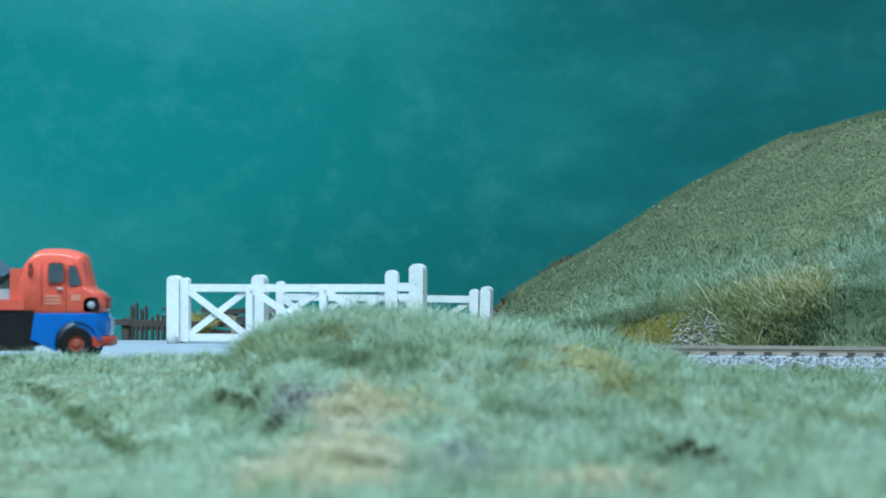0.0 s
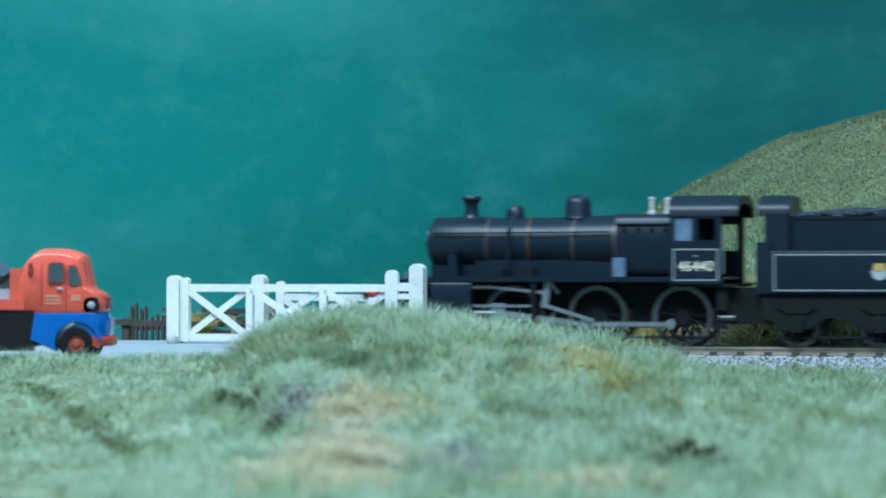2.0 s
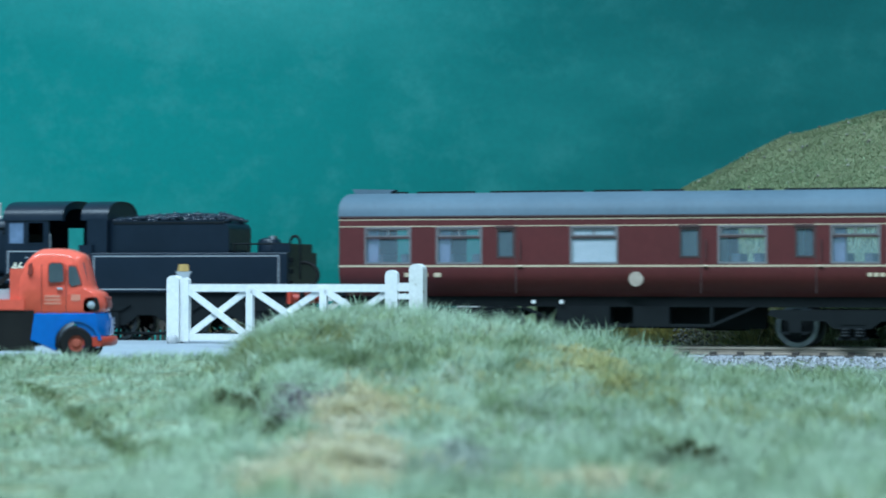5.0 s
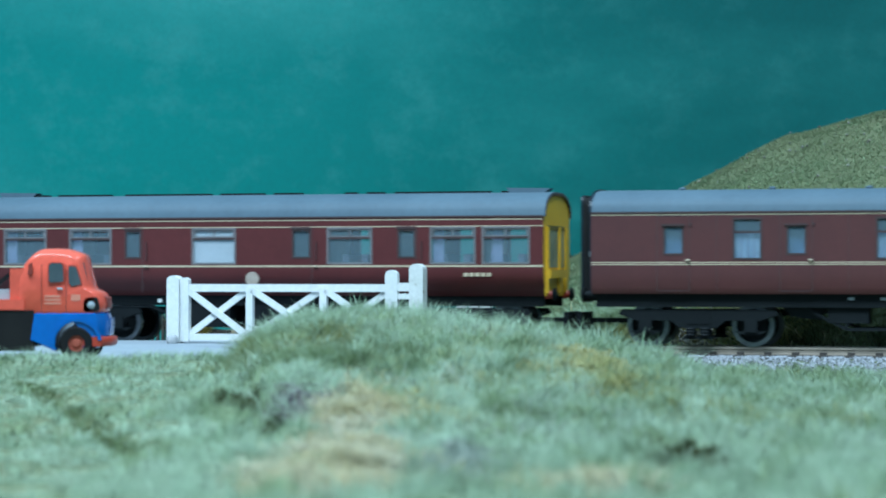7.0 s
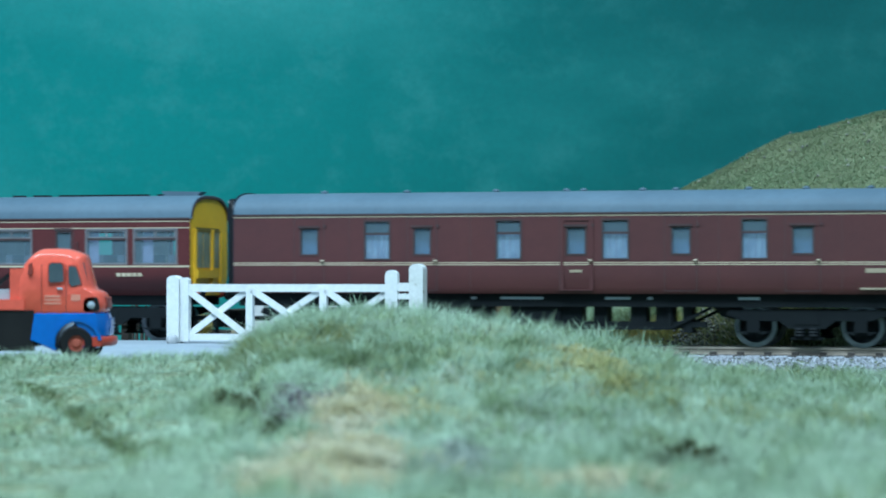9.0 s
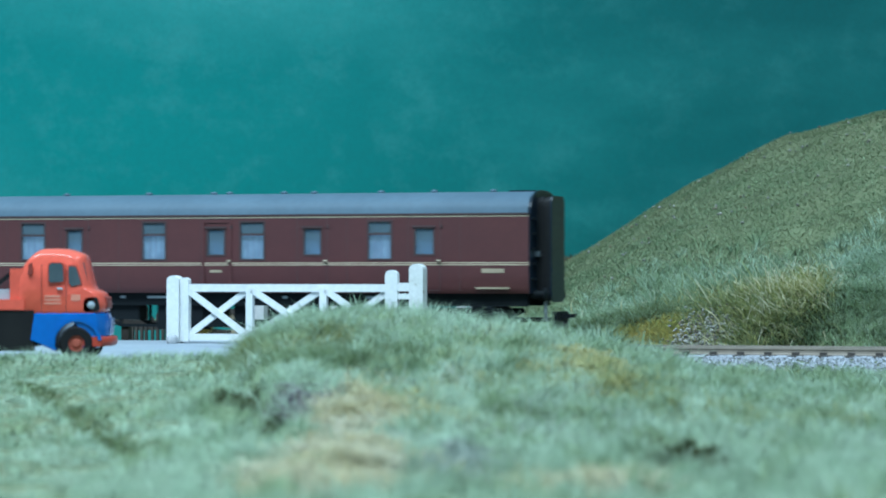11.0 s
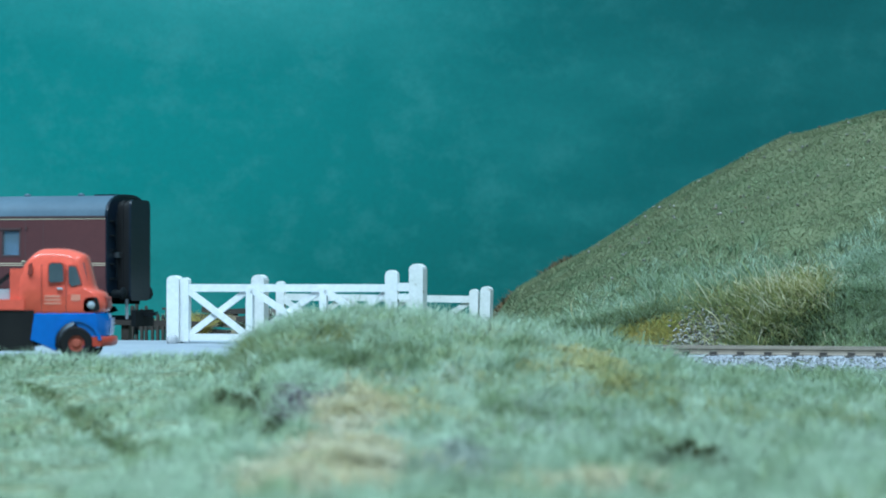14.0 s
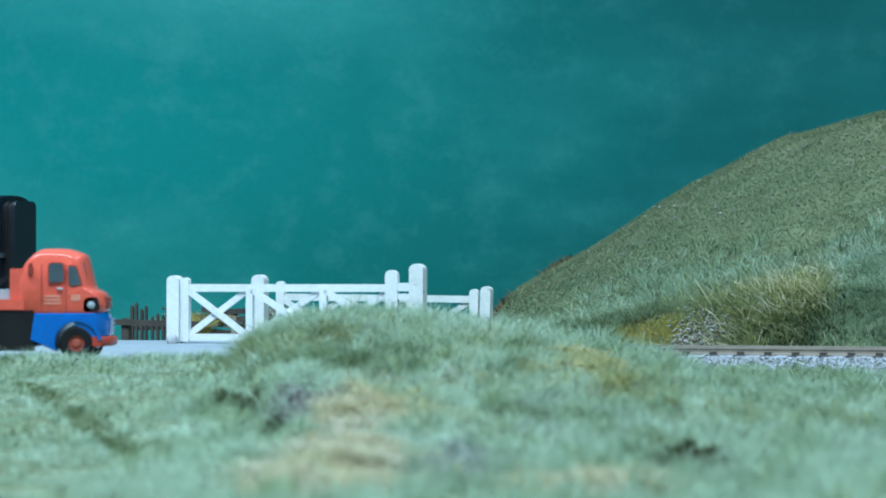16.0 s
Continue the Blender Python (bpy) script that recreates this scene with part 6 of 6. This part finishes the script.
def stems(name, label, spots, length, width, material, seed, curl=1.6):
    """Wiry stems beyond the rails that rise and arch over, each a bent tapering ribbon of five joints."""
    r = np.random.RandomState(seed)
    u = np.concatenate([cu + ru * np.clip(r.randn(k) * 0.55, -1.2, 1.2) for k, cu, cv, ru, rv in spots])
    v = np.clip(np.concatenate([cv + rv * np.clip(r.randn(k) * 0.55, -1.2, 1.2) for k, cu, cv, ru, rv in spots]), 24, 200)
    n = len(u)
    x, y = u * COS + (v + HALF) * SIN, SIDE_Y - u * SIN + (v + HALF) * COS
    ln = length * r.uniform(0.5, 1.4, n) / 5
    head, pitch = r.uniform(0, 2 * math.pi, n), r.uniform(0.25, 1.45, n)
    bend, twist = curl * r.uniform(0.1, 1.0, n) / 5 * 1.6, r.uniform(-0.5, 0.5, n)
    p = np.stack([x, y, land(x, y) - 0.3], -1)
    rows = []
    for k in range(6):
        w = width * (1 - 0.14 * k) / 2
        rows += [p - np.array((w, 0, 0.3 * w)), p + np.array((w, 0, 0.3 * w))]
        way = np.stack([np.cos(pitch) * np.cos(head), np.cos(pitch) * np.sin(head), np.sin(pitch)], -1)
        p = p + way * ln[:, None]
        pitch, head = pitch - bend, head + twist
    co = np.stack(rows, 1)
    f = np.array([(2 * k, 2 * k + 1, 2 * k + 3, 2 * k + 2) for k in range(5)])
    faces = (f[None] + (np.arange(n) * 12)[:, None, None]).reshape(-1, 4)
    return tagged(new(name, raw_mesh(name, co.reshape(-1, 3) * MM, faces, material, True)), label, "scrub", kind="stuff")


far_tuft("bank_grass", "green undergrowth on the bank beyond the rails", [(6000, 40, 68, 26, 15), (6000, 68, 72, 28, 16), (5000, 94, 48, 24, 14)], 3.2, 0.4, 1.0, M["grass_mid"], 321)
far_clumps("bank_tall_grass", "tall pale green grass on the bank beyond the rails", [(26, 38, 68, 28, 24), (30, 66, 80, 32, 22), (30, 20, 56, 16, 18), (30, 48, 100, 34, 22), (40, 130, 90, 40, 20)], 4.6, 1.6, M["grass_pale"], 325, 30, 0.28, 1.1, "grass")
far_clumps("bank_tall_grass", "green grass among the tall pale grass", [(110, 30, 62, 26, 24), (110, 66, 76, 34, 22), (60, 48, 100, 34, 22)], 4.8, 1.5, M["grass_mid"], 327, 30, 0.3, 1.1, "grass")
far_clumps("bank_scrub", "tangled olive scrub on the bank beyond the rails", [(110, 94, 44, 20, 15), (50, 108, 48, 12, 16), (30, 84, 60, 20, 12)], 5.0, 1.5, M["grass_olive"], 331, 32, 0.34, 1.5)
# The last two rows of dark tufts stand in for shade under the brow.
far_clumps("bank_scrub", "dark green tufts among the scrub, and as shade under the brow", [(34, 108, 34, 16, 8), (18, 140, 38, 20, 12), (60, 30, 48, 18, 4), (60, 56, 56, 16, 4)], 4.6, 1.3, M["grass_deep"], 337, 34, 0.34, 1.2)
stems("bank_stems", "pale wiry stems arching over the scrub", [(420, 98, 48, 18, 18), (240, 112, 48, 10, 16), (110, 78, 68, 24, 12), (40, 40, 66, 26, 14)], 10.5, 0.34, M["straw"], 335)
stems("bank_stems", "yellow-green wiry stems tangled in the scrub", [(800, 97, 44, 18, 16), (420, 111, 44, 10, 14), (160, 74, 62, 22, 10)], 9.5, 0.33, M["grass_olive"], 336, 2.0)
stems("bank_stems", "tall pale green stems on the bank", [(240, 36, 66, 26, 18), (220, 66, 78, 28, 16), (120, 20, 54, 14, 12)], 7.5, 0.28, M["grass_pale"], 338, 1.0)
far_tuft("gold_scatter", "mustard yellow ground scatter beside the line", [(8000, 46, 38, 16, 10), (4500, 62, 42, 12, 10), (2200, 77, 28, 9, 3), (2400, 24, 30, 14, 5)], 2.6, 0.5, 1.0, M["gold"], 341, "scatter")
far_tuft("yellow_bush", "small mustard yellow bush beyond the crossing", [(1500, -134, 88, 3.0, 3)], 13.0, 0.7, 0.7, M["gold"], 345, "bush")
# Dark fibres put the shade of the scrub's gaps and brow into colour.
far_tuft("dark_fibres", "dark fibres as shade in the scrub and under the brow", [(3200, 108, 34, 18, 9), (500, 150, 42, 26, 14), (1200, 38, 50, 18, 4)], 3.0, 0.5, 1.0, M["dark_fibres"], 351, "moss")
far_tuft("meadow_grass", "fresh green grass beyond the rails", [(9000, 150, 52, 30, 24), (5500, 140, 36, 24, 10), (4000, 30, 44, 22, 14), (5000, 150, 30, 60, 4), (3500, 215, 30, 30, 4)], 3.2, 0.36, 0.9, M["grass_mid"], 361)
tuft("rust_scrub", "reddish brown scrub at the foot of the hill", [(1500, 20, 1190, 9, 26), (350, 52, 1205, 7, 20)], 3.4, 0.6, 1.0, M["rust_scatter"], 371, "scrub")
far_tuft("foot_grass", "low grass beyond the crossing", [(3500, -30, 60, 34, 18), (2500, -100, 62, 30, 16), (2500, -160, 60, 40, 16)], 1.8, 0.4, 0.9, M["grass_olive"], 381)


far_tuft("meadow_grass", "pale fresh grass beyond the scrub", [(14000, 148, 48, 30, 24), (7000, 128, 64, 26, 16)], 2.8, 0.34, 0.9, M["grass_pale"], 365)


def rubble():
    r = np.random.RandomState(15)
    n = 900
    a, b = blob(n, 77, 38, 10, 10, 16)
    b = np.clip(b, 25, 60)
    x, y = a * COS + (b + HALF) * SIN, SIDE_Y - a * SIN + (b + HALF) * COS
    hx, hy = r.uniform(60, 220, 160), r.uniform(1000, 1150, 160)
    x, y = np.concatenate([x, hx]), np.concatenate([y, hy])
    n = len(x)
    s = np.concatenate([r.uniform(0.35, 0.9, 900), r.uniform(0.25, 0.8, 160)])
    z = land(x, y) + s * 0.6 + np.concatenate([r.uniform(0, 2.6, 900), 0.6 * np.ones(160)])
    base = np.array([(1, 0, 0), (0, 1, 0), (-1, 0, 0), (0, -1, 0), (0, 0, 0.8), (0, 0, -0.8)], float)
    co = base[None] * s[:, None, None] * r.uniform(0.6, 1.3, (n, 6, 3)) + np.stack([x, y, z], -1)[:, None, :]
    f = np.array([(0, 1, 4), (1, 2, 4), (2, 3, 4), (3, 0, 4), (1, 0, 5), (2, 1, 5), (3, 2, 5), (0, 3, 5)])
    return raw_mesh("rubble", co.reshape(-1, 3) * MM, (f[None] + (np.arange(n) * 6)[:, None, None]).reshape(-1, 3), M["rubble"])


tagged(new("rubble", rubble()), "small grey stones spilled on the bank", "stones", kind="stuff")


# ---- motion ----
RUN = [(0.0, 580.5), (0.5, 529.8), (1.0, 477.7), (1.5, 427.2), (2.0, 373.3), (2.5, 319.9), (3.0, 272.0), (3.5, 232.6), (4.0, 199.7), (4.2, 186.2), (5.3, 114.5), (6.3, 48.8), (6.5, 34.2), (7.0, 0.0),
       (7.5, -30.7), (8.0, -64.4), (8.5, -96.5), (9.0, -125.8), (9.2, -138.4), (10.3, -208), (11.3, -272.4), (11.5, -285.5), (12.0, -316.4), (12.5, -348.0), (13.0, -372.5), (13.5, -389.0), (14.0, -405.4),
       (14.5, -424.1), (15.0, -442.3), (15.5, -450.0), (16.0, -450.1)]


def run_at(t):
    """The train's travel at t, gliding between the rows above."""
    ts, us = [r[0] for r in RUN], [r[1] for r in RUN]
    k = max(0, min(len(ts) - 2, sum(1 for a in ts if a <= t) - 1))

    def slope(i):
        a, b = max(0, i - 1), min(len(ts) - 1, i + 1)
        return (us[b] - us[a]) / (ts[b] - ts[a])
    h = ts[k + 1] - ts[k]
    x = (t - ts[k]) / h
    return ((2 * x ** 3 - 3 * x ** 2 + 1) * us[k] + (x ** 3 - 2 * x ** 2 + x) * h * slope(k)
            + (3 * x ** 2 - 2 * x ** 3) * us[k + 1] + (x ** 3 - x ** 2) * h * slope(k + 1))


STEPS = [k / 15 for k in range(241)]


def motions():
    for t in TRAIN:
        walk(t, [(s, on_track(run_at(s))) for s in STEPS])
    # wheels roll without slipping
    for ws, u, r in SPIN:
        rows = []
        for s in STEPS:
            a = -math.pi / 2 - (run_at(s) - 427.2) / r
            rows.append((s, P(u, 0, r, 0, -math.degrees(a), 0)))
        walk(ws, rows)
    # rods, on the crank pins of both sides
    for side in (-1, 1):
        cr, con, xh, ecc = GEAR[side]
        rows = [[], [], [], []]
        for s in STEPS:
            a = -math.pi / 2 - (run_at(s) - 427.2) / 10.0
            px, pz = CRANK * math.cos(a), CRANK * math.sin(a)
            rows[0].append((s, P(px, 0, 10 + pz)))
            rise = 10 + pz - 10.9
            reach = math.sqrt(30.0 ** 2 - rise ** 2)
            x0 = AXLES[1] + px - reach
            rows[1].append((s, P(x0, 0, 10.9, 0, -math.degrees(math.asin(rise / 30.0)), 0)))
            rows[2].append((s, P(x0, 0, 10.9)))
            ex, ez = AXLES[1] + 2.2 * math.cos(a + 1.4), 10 + 2.2 * math.sin(a + 1.4)
            tilt = math.atan2(ez - 13.4, ex + 339)
            rows[3].append((s, P(-339, 0, 13.4, 0, -math.degrees(tilt), 0)))
        for ob, rr in zip((cr, con, xh, ecc), rows):
            walk(ob, rr)


motions()
